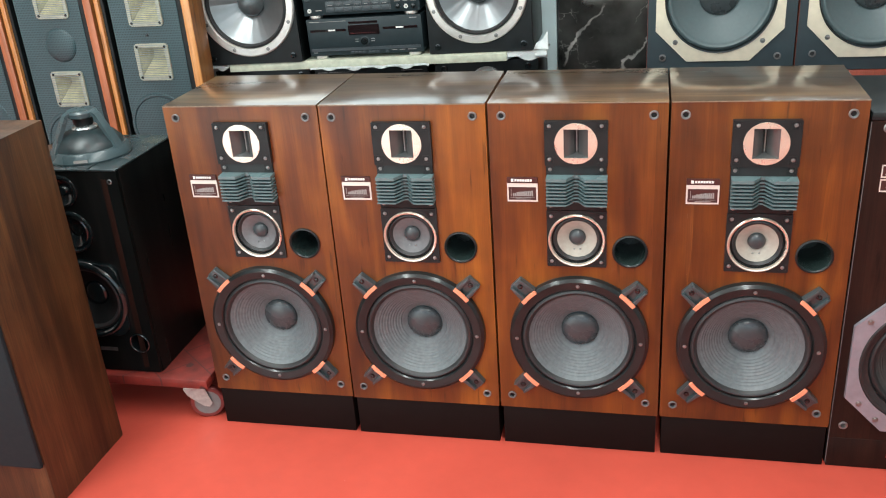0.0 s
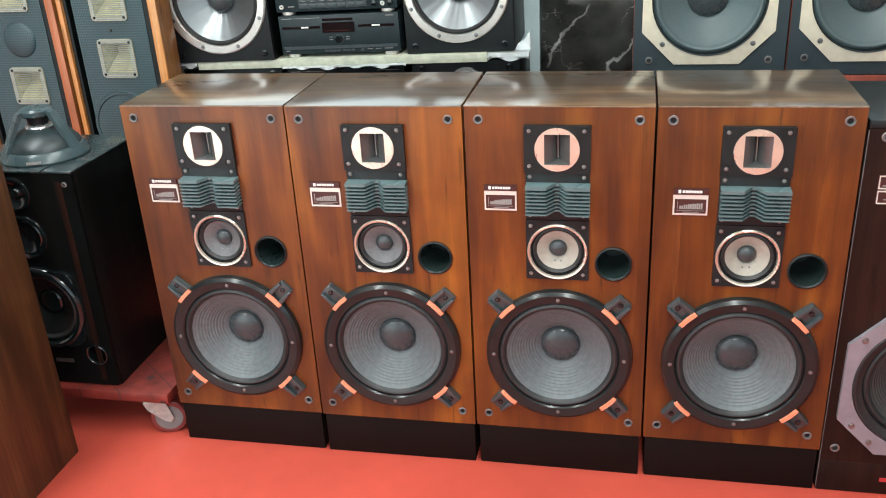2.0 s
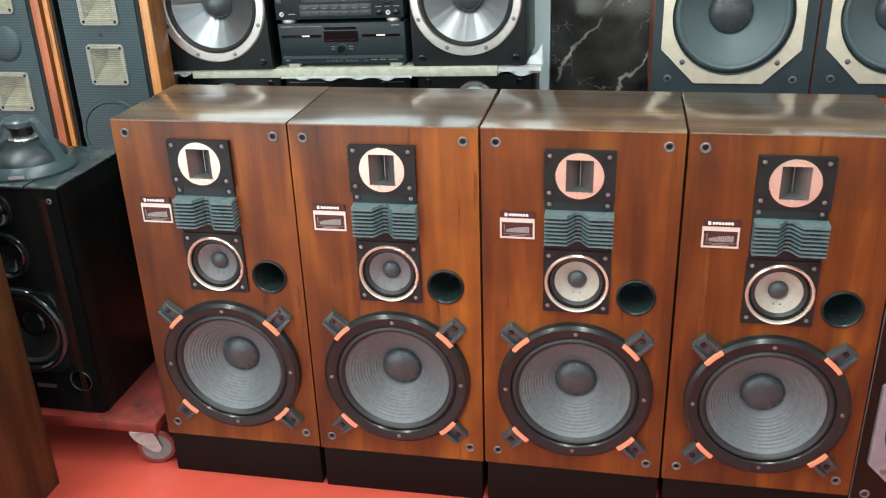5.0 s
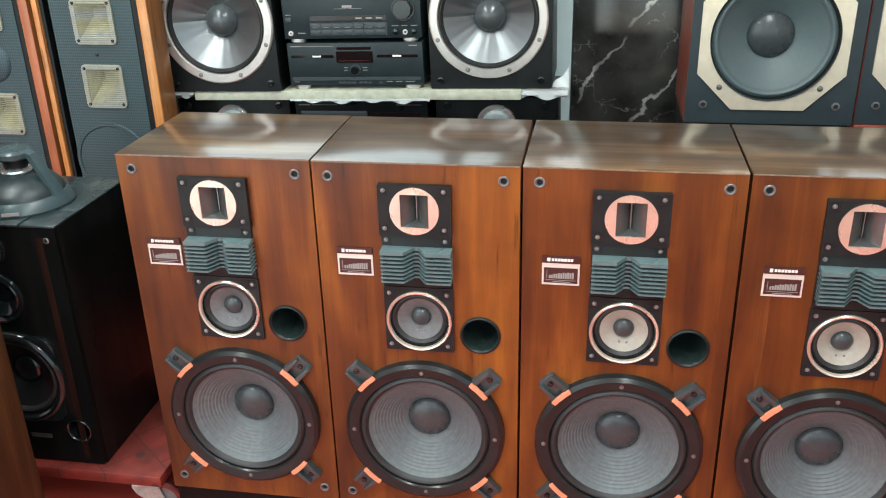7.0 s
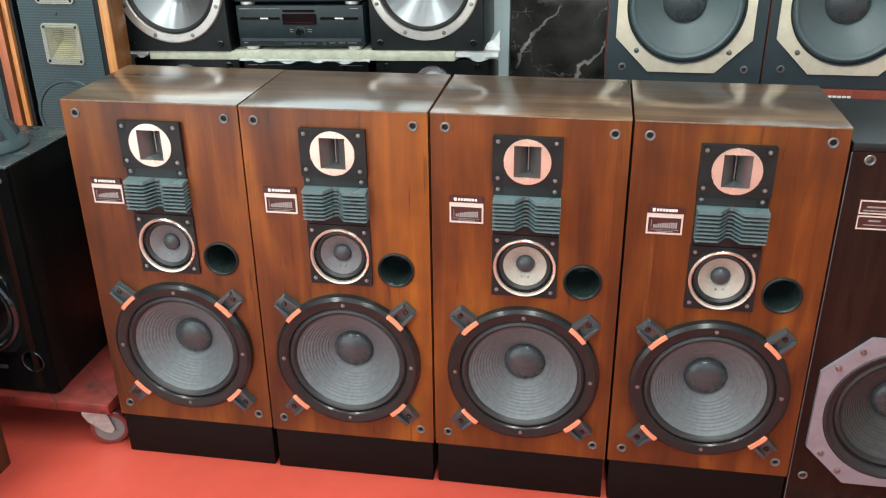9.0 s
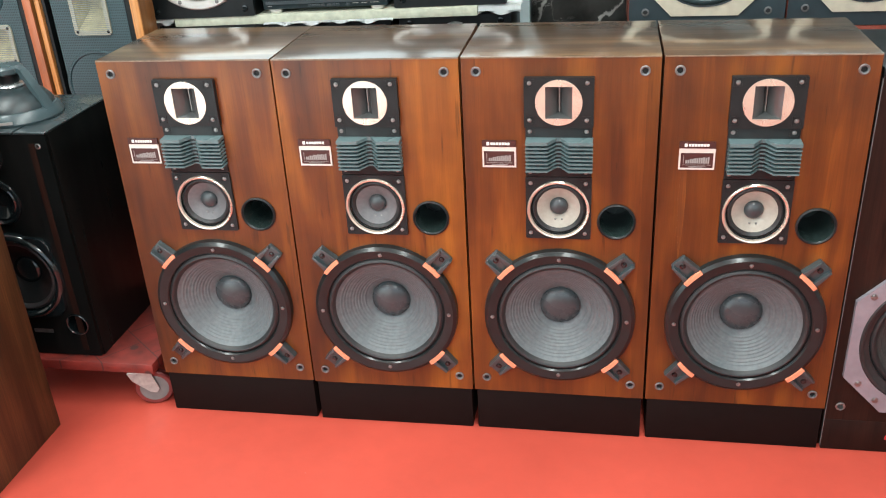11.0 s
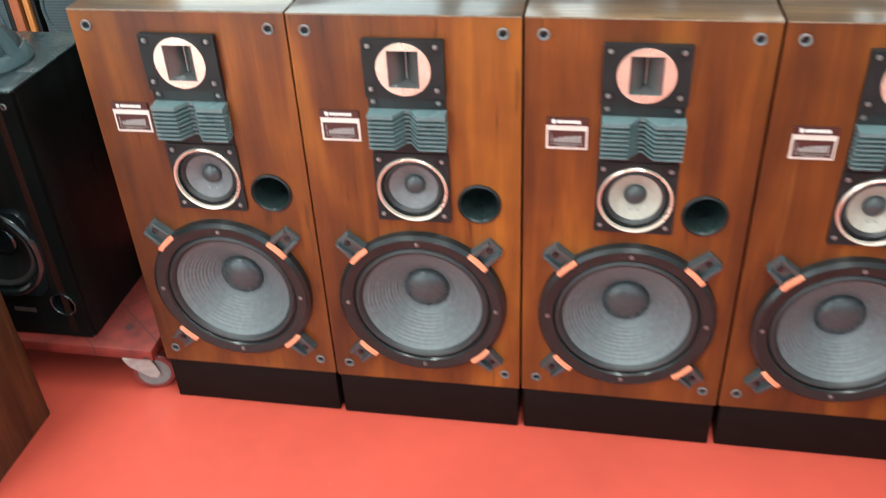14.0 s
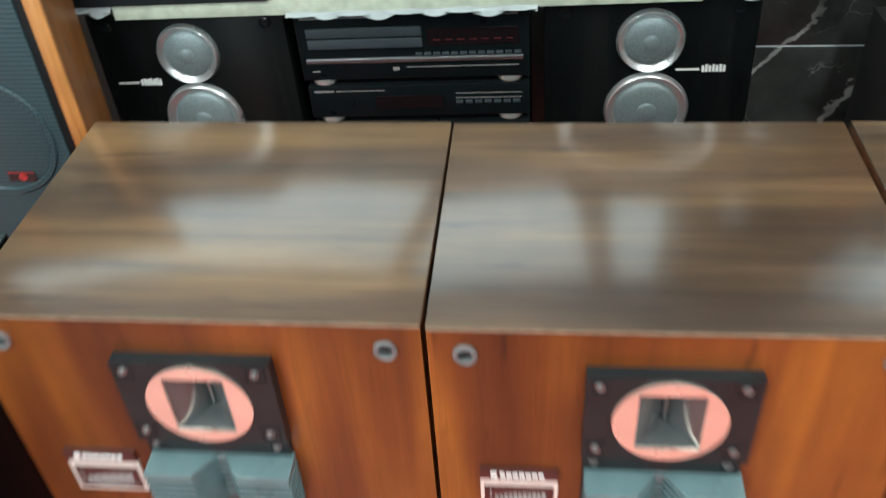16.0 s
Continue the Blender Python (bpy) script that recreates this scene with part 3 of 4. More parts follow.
def build_tower(name, m, mid_cone, label):
    t = thing(name, label, "loudspeaker", m, group="row of walnut floor loudspeakers")
    h = W / 2
    wz, mz, pz = 0.3725, 0.671, 0.640
    part("cabinet", shell(-h, h, 0.019, D, PZ, H - 0.0039, 0.018), WALNUT_SIDE, t)
    part("top_panel", box(-h, h, -0.0005, D, H - 0.0036, H, 0.001), WALNUT_TOP, t, "glossy dark walnut top with fine grain")
    part("top_edging", box(-h + 0.001, h - 0.001, -0.0014, -0.0006, H - 0.0034, H - 0.0006), EDGE, t, "worn pale front edge")
    holes = [ring_pts(0.003, wz, 0.172, 60), ring_pts(0, mz, 0.066, 40), ring_pts(0.138, pz, 0.042, 36), rect_pts(-0.04, 0.04, 0.895, 0.985)]
    for sx in (-0.189, 0.189):
        for sz in (0.171, 1.008):
            holes.append(ring_pts(sx, sz, 0.0085, 14))
    part("baffle", holed(rect_pts(-h + 0.0005, h - 0.0005, PZ + 0.001, H - 0.0039), holes, 0.0, 0.018), WALNUT, t, "reddish walnut veneer front panel")
    part("plinth", box(-h + 0.006, h - 0.004, 0.003, D - 0.02, 0, PZ, 0.002), PLINTH, t, "dark brown plinth")
    # horn tweeter
    tp = part("tweeter_plate", holed(rect_pts(-0.079, 0.079, 0.8797, 0.9965, 0.002), [rect_pts(-0.031, 0.031, 0.901, 0.977)], -0.014, 0.0), BLACK_PLATE, t, "black plate with a round silver horn mouth")
    part("horn_ring", holed(ring_pts(0, 0.939, 0.0535, 56), [rect_pts(-0.0305, 0.0305, 0.9015, 0.9765)], -0.0165, -0.0135), RING_PINK, tp, "pinkish silver horn ring")
    part("horn", flare(0.0305, 0.0375, 0.0022, 0.030, -0.0135, 0.020, 0.939), HORN, tp, "grey flared horn with a slit throat")
    part("throat_divider", box(-0.0010, 0.0010, 0.013, 0.021, 0.910, 0.968), STEEL, tp)
    for sx, sz in ((-0.0665, 0.9845), (0.0635, 0.9845), (-0.0665, 0.8975), (0.0635, 0.8975)):
        part("screw", screw(sx, -0.014, sz), STEEL, tp)
        part("screw_pocket", pocket(sx, sz, -0.014), BLACK_PLATE, tp)
    # louvred lens midrange
    lp = part("lens_plate", prism(rect_pts(-0.077, 0.077, 0.7555, 0.8785, 0.002), -0.0065, 0.0, 0.0015), BLACK_PLATE, t, "black plate behind the louvres")
    for i in range(8):
        z = 0.7795 + i * 0.0094
        top = 0.0 if i < 7 else 0.005
        s = bmesh.new()
        plan = [(-0.075, -0.003), (-0.075, -0.037), (-0.024, -0.037), (-0.0045, -0.009), (0.0045, -0.009), (0.024, -0.037), (0.079, -0.037), (0.079, -0.003)]
        lo = [s.verts.new((x, y, z + (y + 0.006) * 0.06)) for x, y in plan]
        hi = [s.verts.new((x, y, z + 0.0034 + top + (y + 0.006) * 0.06)) for x, y in plan]
        for k in range(8):
            s.faces.new((lo[k], lo[(k + 1) % 8], hi[(k + 1) % 8], hi[k]))
        for q in ((0, 1, 2, 3), (4, 5, 6, 7), (0, 3, 4, 7)):
            s.faces.new([lo[k] for k in q])
            s.faces.new([hi[k] for k in q])
        part("louvre", s, LENS_MAT, lp, "grey-green louvre with a notch in the middle" if i == 7 else "")
    for sx, sz in ((-0.0665, 0.868), (0.0635, 0.868), (-0.0665, 0.768), (0.0635, 0.768)):
        part("screw", screw(sx, -0.0065, sz), STEEL, lp)
        part("screw_pocket", pocket(sx, sz, -0.0065), BLACK_PLATE, lp)
    # cone midrange
    mp = part("midrange_plate", holed(rect_pts(-0.078, 0.078, 0.594, 0.7545, 0.003), [ring_pts(0, mz, 0.0655, 40)], -0.007, 0.0), BLACK_PLATE, t, "dark square plate of the cone midrange")
    part("midrange_ring", lathe([(0.0745, -0.006), (0.0745, -0.011), (0.072, -0.0135), (0.069, -0.0125), (0.066, -0.006), (0.0655, 0.004)], 0, mz, 64), RING_PINK, mp, "pinkish silver trim ring")
    part("surround", lathe([(0.066, 0.003), (0.063, -0.002), (0.059, -0.004), (0.055, -0.001), (0.052, 0.003)], 0, mz, 48), RUBBER, mp)
    part("cone", lathe([(0.0525, 0.003), (0.04, 0.009), (0.02, 0.021)], 0, mz, 48), mid_cone, mp, "")
    part("dust_cap", dome(0.0225, 0.018, 0.014, 0, mz, 32), DUST, mp)
    part("lead_stud", joined(dome(0.0028, 0.0125, 0.002, -0.008, mz - 0.033, 10, 3), dome(0.0028, 0.0125, 0.002, 0.008, mz - 0.033, 10, 3)), STEEL, mp)
    for sx in (-0.066, 0.064):
        for sz in (0.739, 0.609):
            part("screw", screw(sx, -0.007, sz), STEEL, mp)
            part("screw_pocket", pocket(sx, sz, -0.007), BLACK_PLATE, mp)
    # port
    po = part("port", lathe([(0.0455, 0.0), (0.0455, -0.004), (0.042, -0.006), (0.0395, -0.003), (0.038, 0.02), (0.037, 0.13), (0, 0.13)], 0.138, pz, 48), HOLE, t, "round black bass port tube")
    part("port_rim", lathe([(0.0458, -0.001), (0.0458, -0.0045), (0.0425, -0.0066), (0.0398, -0.0034)], 0.138, pz, 48), BLACK_PLATE, po)
    # badge
    bx0, bx1 = -0.180, -0.1
    bd = part("badge", prism(rect_pts(bx0, bx1, 0.7770, 0.8283), -0.0035, 0.0), BADGE_SILVER, t, "silver framed brown specification plate")
    part("badge_strip", prism(rect_pts(bx0, bx1, 0.8285, 0.8442), -0.0045, 0.0), BADGE_BROWN, bd)
    part("badge_print", bars([(bx0 + 0.011, bx0 + 0.0175, 0.8325, 0.8405)] + [(bx0 + 0.0205 + k * 0.0066, bx0 + 0.0258 + k * 0.0066, 0.8335, 0.8395) for k in range(7)], -0.0045), WHITE_PRINT, bd)
    part("badge_window", prism(rect_pts(bx0 + 0.004, bx1 - 0.004, 0.7820, 0.8175), -0.0045, -0.0034), BADGE_BROWN, bd)
    part("badge_chart", bars([(bx0 + 0.015 + k * 0.0049, bx0 + 0.0188 + k * 0.0049, 0.7930, 0.8005 + 0.0085 * (1 - 0.8 ** k) - 0.0012 * (k % 2)) for k in range(11)] + [(bx0 + 0.010, bx0 + 0.0112, 0.793, 0.812)] + [(bx0 + 0.008, bx1 - 0.008, 0.7885, 0.7893), (bx0 + 0.022, bx1 - 0.02, 0.7840, 0.7855)], -0.0045), GREY_PRINT, bd)
    # woofer with its four lugs
    wf = driver(t, 0.003, wz, 0.1875, (FRAME_MAT, PAPER, DUST, RUBBER), dust=0.052)
    for a in (45, 135, 225, 315):
        rot = Matrix.Translation((0.003, 0, wz)) @ Matrix.Rotation(-radians(a), 4, "Y")
        lug = joined(prism([(0.186, -0.026), (0.238, -0.021), (0.241, -0.018), (0.241, 0.018), (0.238, 0.021), (0.186, 0.026)], -0.010, 0.0, 0.002), prism([(0.190, 0.012), (0.236, 0.0135), (0.238, 0.0205), (0.190, 0.025)], -0.021, -0.009, 0.002), prism([(0.190, -0.025), (0.238, -0.0205), (0.236, -0.0135), (0.190, -0.012)], -0.021, -0.009, 0.002))
        bmesh.ops.transform(lug, matrix=rot, verts=lug.verts)
        part("lug", lug, LUG_LIT, wf)
        s = screw(0.222, -0.010, 0, 0.005)
        bmesh.ops.transform(s, matrix=rot, verts=s.verts)
        part("lug_screw", s, BLACK_GLOSS, wf)
        p = prism([(r * math.cos(q), r * math.sin(q)) for r, q in [(0.192, -0.136 + 0.272 * k / 6) for k in range(7)] + [(0.1815, 0.136 - 0.272 * k / 6) for k in range(7)]], -0.0265, -0.019, 0.001)
        bmesh.ops.transform(p, matrix=rot, verts=p.verts)
        part("pad", p, PAD, wf, "salmon orange rubber pad")
    for a in (0, 90, 180, 270):
        part("rim_screw", screw(0.003 + 0.169 * math.cos(radians(a)), -0.0205, wz + 0.169 * math.sin(radians(a)), 0.0036), STEEL, wf)
    for sx in (-0.189, 0.189):
        for sz in (0.171, 1.008):
            so = part("grille_socket", lathe([(0.0118, 0.0), (0.0118, -0.0025), (0.010, -0.0035), (0.0072, -0.0025), (0.0066, 0.012)], sx, sz, 24), GUN, t)
            part("socket_hole", lathe([(0.0068, 0.003), (0.0, 0.003)], sx, sz, 20), BLACK_VINYL, so)
    return t


LAB = "walnut floor loudspeaker with orange-padded woofer and {} midrange cone"
one = build_tower("floor_loudspeaker", pose(0.2225, 0.001, 0), MID_CONE, LAB.format("slate grey"))
copy_thing(one, pose(0.6745, -0.001, 0, 0, 0, 0.3))
three = build_tower("floor_loudspeaker", pose(1.1265, 0.0, 0, 0, 0, -0.4), CREAM_CONE, LAB.format("cream"))
four = copy_thing(three, pose(1.5793, -0.001, 0, 0, 0, -0.2))
SAPWOOD = wood("pale_sapwood", (0.13, 0.034, 0.006), (0.19, 0.060, 0.010), (0.25, 0.090, 0.016), rough=0.38, coat=0.12, spec=0.38, pores=0.86)
part("sapwood_streak", prism([(-0.172, 0.7765), (-0.176, 0.70), (-0.171, 0.60), (-0.166, 0.535), (-0.161, 0.60), (-0.158, 0.70), (-0.160, 0.7765)], -0.0004, 0.001), SAPWOOD, four, "pale orange streak in the veneer")


# ---------- dark floor loudspeaker at the end of the row ----------
def ring_plate(parent, name, cx, cz, half, corner, hole, y0, y1, material, label="", screws=(), reach=None):
    c = corner
    pts = [(cx - c, cz - half), (cx + c, cz - half), (cx + half, cz - c), (cx + half, cz + c), (cx + c, cz + half), (cx - c, cz + half), (cx - half, cz + c), (cx - half, cz - c)]
    ob = part(name, holed(pts, [ring_pts(cx, cz, hole, 64)], y0, y1), material, parent, label)
    for a in screws:
        r = reach or (half + hole) / 2 + 0.006
        part("screw", screw(cx + r * math.cos(radians(a)), y0, cz + r * math.sin(radians(a)), 0.0055), STEEL, ob)
    return ob


def build_dark_tower():
    t = thing("floor_loudspeaker", "dark brown floor loudspeaker with a grey-lilac cast woofer ring", "loudspeaker", pose(1.8065, 0.002, 0.001, 0, 0.2, 0))
    w, hh = 0.46, 1.008
    part("cabinet", shell(0, w, 0.0185, 0.36, 0, hh - 0.0195, 0.018), BROWN, t)
    part("top_panel", box(0, w, 0, 0.36, hh - 0.019, hh, 0.002), BLACK_VINYL, t, "black satin top")
    part("edge_strip", box(-0.0005, 0.0012, -0.001, 0.004, 0.01, hh - 0.022), GUN, t)
    cx, cz = 0.231, 0.3385
    part("baffle", holed(rect_pts(0.002, w - 0.001, 0.001, hh - 0.0195), [ring_pts(cx, cz, 0.177, 60), ring_pts(0.039, 0.971, 0.008, 14), ring_pts(0.033, 0.136, 0.008, 14)], 0, 0.018), BROWN, t)
    rg = ring_plate(t, "woofer_ring", cx, cz, 0.2065, 0.1075, 0.184, -0.012, 0.0, LILAC, "grey-lilac cast eight-sided ring", (36, 54, 126, 144, 216, 234, 306, 324), 0.2105)
    driver(rg, cx, cz, 0.19, (RUBBER, DARK_PAPER, DUST, RUBBER), y0=-0.006, dust=0.055, name="basket", ring=[(0.184, -0.010), (0.1805, -0.0135), (0.175, -0.0125), (0.169, -0.007), (0.160, -0.004), (0.157, 0.006)])
    part("plinth_strip", box(0.001, w - 0.001, -0.0012, 0.003, 0.001, 0.094, 0.001), BROWN, t)
    bd = part("badge", prism(rect_pts(0.035, 0.11, 0.813, 0.882), -0.003, 0), BADGE_BROWN, t, "brown plate with silver frames and grey print")
    part("badge_frame", joined(*[holed(rect_pts(0.036, 0.109, a, b), [rect_pts(0.0385, 0.1065, a + 0.003, b - 0.003)], -0.0042, -0.0029) for a, b in ((0.8135, 0.8455), (0.8495, 0.8815))]), BADGE_SILVER, bd)
    part("badge_print", bars([(0.052, 0.09, 0.864, 0.8675), (0.045, 0.1, 0.856, 0.8585), (0.06, 0.085, 0.832, 0.8355), (0.05, 0.1, 0.823, 0.825)], -0.003), GREY_PRINT, bd)
    part("logo_plate", prism(rect_pts(0.152, 0.207, 0.041, 0.053), -0.003, 0), RED_PRINT, t, "small red name plate")
    for sx, sz in ((0.039, 0.971), (0.033, 0.136)):
        part("grille_socket", lathe([(0.0118, 0.0), (0.0118, -0.0025), (0.010, -0.0035), (0.0072, -0.0025), (0.0066, 0.012), (0, 0.012)], sx, sz, 24), STEEL, t)


build_dark_tower()


# ---------- stacked mini system on a shelf behind ----------
def rack(x, y, z):
    """The stack behind leans by a degree along its length."""
    return Matrix.Translation((0, 0, 0.95)) @ pose(0, 0, 0, 0, -1.15, 0) @ Matrix.Translation((x, y, z - 0.95))


def silver_box(m, w, h, cx, cz, R, label, cone_mat):
    t = thing("bookshelf_loudspeaker", label, "loudspeaker", m, group="silver-cone loudspeakers on the shelf")
    part("cabinet", shell(0, w, 0.0155, 0.30, 0.0, h), BLACK_ASH, t)
    part("baffle", holed(rect_pts(0.001, w - 0.001, 0.001, h - 0.001, 0.004), [ring_pts(cx, cz, R * 0.86, 60)], 0.0, 0.0155), BLACK_VINYL, t)
    rg = part("woofer_ring", lathe([(R + 0.001, 0.0), (R, -0.006), (R - 0.004, -0.009), (R * 0.86, -0.009), (R * 0.845, -0.005), (R * 0.84, 0.014)], cx, cz, 72), SILVER, t, "wide polished silver ring")
    part("surround", lathe([(R * 0.842, 0.004), (R * 0.825, -0.004), (R * 0.80, -0.006), (R * 0.775, 0.0), (R * 0.76, 0.006)], cx, cz, 64), RUBBER, rg)
    part("cone", lathe([(R * 0.765, 0.005), (R * 0.5, 0.028), (R * 0.2, 0.060)], cx, cz, 72), cone_mat, rg, "shiny spun aluminium cone")
    part("dust_cap", dome(R * 0.27, 0.053, R * 0.22, cx, cz), CAP_GREY, rg)
    for k in range(8):
        a = radians(22 + 45 * k)
        part("screw", screw(cx + R * 0.925 * math.cos(a), -0.009, cz + R * 0.925 * math.sin(a), 0.0045), STEEL, rg)
    for sx in (0.032, w - 0.032):
        part("grille_socket", lathe([(0.0105, 0.0), (0.0105, -0.003), (0.007, -0.004), (0.0062, -0.001), (0, -0.001)], sx, 0.026, 20), BLACK_GLOSS, t)


silver_box(rack(-0.303, 0.882, 0.961), 0.378, 0.56, 0.190, 0.214, 0.186, "black loudspeaker with a large silver-ringed aluminium cone on the shelf", CONE_LEFT)
silver_box(rack(0.545, 0.91, 0.961), 0.368, 0.56, 0.181, 0.211, 0.177, "black loudspeaker with a large silver-ringed aluminium cone on the shelf", CONE_RIGHT)


def hifi(name, m, w, h, label, category, d=0.3, skin=HIFI):
    t = thing(name, label, category, m)
    part("body", box(0.002, w - 0.002, 0.012, d, 0.013, h, 0.002), skin, t)
    part("fascia", box(0, w, 0, 0.0125, 0.012, h, 0.003), skin, t)
    for fx in (0.038, w - 0.038):
        ft = part("foot", lathe([(0.0, 0.0), (0.021, 0.0), (0.024, 0.004), (0.024, 0.012), (0, 0.0125)], fx, axis="z", cy=0.022, seg=28), SILVER, t, "silver foot")
        part("foot", lathe([(0.0, 0.0), (0.021, 0.0), (0.024, 0.004), (0.024, 0.012), (0, 0.0125)], fx, axis="z", cy=d - 0.04, seg=20), SILVER, t)
    return t


dk = hifi("cassette_deck", rack(0.097, 0.91, 0.9615), 0.428, 0.143, "black twin cassette deck with silver feet on the shelf", "cassette deck")
for sl in ((0.012, 0.148, 0.098, 0.106), (0.285, 0.412, 0.098, 0.106), (0.16, 0.268, 0.122, 0.130)):
    part("tape_slot", prism(rect_pts(*sl, 0.002), -0.002, 0.0), HIFI_GLOSS, dk)
for sl in ((0.082, 0.108), (0.334, 0.362)):
    part("slot_light", bars([(*sl, 0.100, 0.105)], -0.002), WHITE_PRINT, dk)
part("display", prism(rect_pts(0.157, 0.272, 0.083, 0.117, 0.002), -0.003, 0), HIFI_GLOSS, dk, "dark smoked display")
part("display_print", bars([(0.165 + k * 0.008, 0.169 + k * 0.008, 0.088, 0.0895) for k in range(12)], -0.003), DIM_RED, dk)
part("knob", lathe([(0.013, 0), (0.0125, -0.012), (0.011, -0.014), (0, -0.014)], 0.214, 0.060, 28), BLACK_GLOSS, dk)
part("knob_ring", lathe([(0.0165, 0), (0.0165, -0.0012), (0.013, -0.0012)], 0.214, 0.060, 28), HIFI_KEY, dk)
part("key_strip", prism(rect_pts(0.010, 0.418, 0.028, 0.038, 0.001), -0.003, 0), HIFI_KEY, dk)
for k in range(8):
    part("key", box(0.158 + k * 0.0145 + (0.008 if k > 3 else 0) + (0.02 if k > 6 else 0), 0.170 + k * 0.0145 + (0.008 if k > 3 else 0) + (0.02 if k > 6 else 0), -0.005, 0, 0.0165, 0.0245, 0.001), HIFI_KEY, dk)
part("printing", bars([(0.012, 0.05, 0.132, 0.1345), (0.053, 0.15, 0.1325, 0.1338), (0.385, 0.412, 0.132, 0.1345), (0.178, 0.19, 0.066, 0.068), (0.178, 0.19, 0.058, 0.060), (0.238, 0.252, 0.066, 0.068), (0.238, 0.252, 0.058, 0.060), (0.015, 0.03, 0.0225, 0.0245), (0.31, 0.33, 0.0225, 0.0245), (0.34, 0.36, 0.0225, 0.0245), (0.37, 0.40, 0.0225, 0.0245)], 0.0, 0.0006), GREY_PRINT, dk)

am = hifi("amplifier", rack(0.095, 0.91, 0.9615 + 0.1435), 0.43, 0.17, "black stereo amplifier stacked on the cassette deck", "amplifier")
part("display", prism(rect_pts(0.085, 0.325, 0.066, 0.081, 0.001), -0.002, 0), HIFI_GLOSS, am)
part("key_panel", prism(rect_pts(0.085, 0.325, 0.022, 0.060, 0.001), -0.002, 0), HIFI_KEY, am)
for k in range(7):
    for r in range(2):
        part("key", box(0.088 + k * 0.0338, 0.118 + k * 0.0338, -0.0045, -0.0019, 0.024 + r * 0.018, 0.039 + r * 0.018, 0.001), HIFI_KEY, am)
part("key_print", bars([(0.094 + k * 0.0338, 0.110 + k * 0.0338, 0.046, 0.0472) for k in range(7)] + [(0.23 + k * 0.032, 0.25 + k * 0.032, 0.0715, 0.0755) for k in range(3)], -0.0046), GREY_PRINT, am)
part("volume_knob", lathe([(0.036, 0), (0.035, -0.004), (0.030, -0.004), (0.0295, -0.020), (0.027, -0.022), (0, -0.022)], 0.377, 0.098, 48), BLACK_GLOSS, am, "large round black volume knob")
for kx, r in ((0.352, 0.008), (0.408, 0.008)):
    part("knob", lathe([(r, 0), (r, -0.011), (r - 0.002, -0.012), (0, -0.012)], kx, 0.032, 24), BLACK_GLOSS, am)
for kx in (0.022, 0.380):
    part("jack", lathe([(0.0075, 0), (0.0075, -0.003), (0.004, -0.003), (0.0035, 0.0), (0, 0.0)], kx, 0.030, 24), SILVER, am)
part("power_switch", box(0.008, 0.028, -0.004, 0.001, 0.064, 0.078, 0.001), HIFI_KEY, am)
part("printing", bars([(0.005, 0.045, 0.132, 0.136), (0.05, 0.10, 0.133, 0.1345), (0.19, 0.22, 0.104, 0.111), (0.165, 0.25, 0.1005, 0.1015), (0.045, 0.068, 0.0285, 0.0315), (0.01, 0.026, 0.084, 0.086), (0.34, 0.36, 0.048, 0.050), (0.37, 0.388, 0.048, 0.050), (0.398, 0.418, 0.048, 0.050)], 0.0, 0.0006), GREY_PRINT, am)

# shelf board, its plastic cover
sh = thing("shelf", "pale plywood shelf board with a wavy plastic cover", "shelf", rack(0, 0, 0.9325))
part("board", box(-0.22, 0.822, 0.888, 1.24, 0.0, 0.028, 0.001), BOARD, sh)


def ruffle(x0, x1, z0, z1, amp, waves, y0, n=90):
    bm = bmesh.new()
    cols = []
    for i in range(n + 1):
        f = i / n
        x = x0 + (x1 - x0) * f
        w = math.sin(f * waves * 2 * math.pi)
        cols.append([bm.verts.new((x, y0 + 0.12, z1)), bm.verts.new((x, y0, z1 + 0.001 * w)), bm.verts.new((x, y0 - 0.006 - 0.004 * w, (z0 + z1) / 2)), bm.verts.new((x, y0 - 0.003 + 0.004 * w, z0 + amp * w + amp * 0.5 * math.sin(f * waves * 3.1)))])
    for a, b in zip(cols, cols[1:]):
        for k in range(3):
            bm.faces.new((a[k], b[k], b[k + 1], a[k + 1]))
    geom = bmesh.ops.solidify(bm, geom=bm.faces[:], thickness=0.0016)
    return bm


part("cover", ruffle(0.10, 0.545, -0.004, 0.004, 0.0045, 4.6, 0.884), CLOTH, sh, "clear white plastic cover with a wavy hem")
part("cover", ruffle(-0.298, -0.221, 0.010, 0.026, 0.006, 1.2, 0.89, 30), CLOTH, sh)
part("cover", ruffle(0.824, 0.962, 0.004, 0.027, 0.006, 1.4, 0.89, 40), CLOTH, sh)
part("cover_flap", prism([(0.912, 0.028), (0.964, 0.026), (0.962, 0.090), (0.944, 0.060), (0.922, 0.050)], 0.930, 0.934, 0.001), CLOTH, sh)


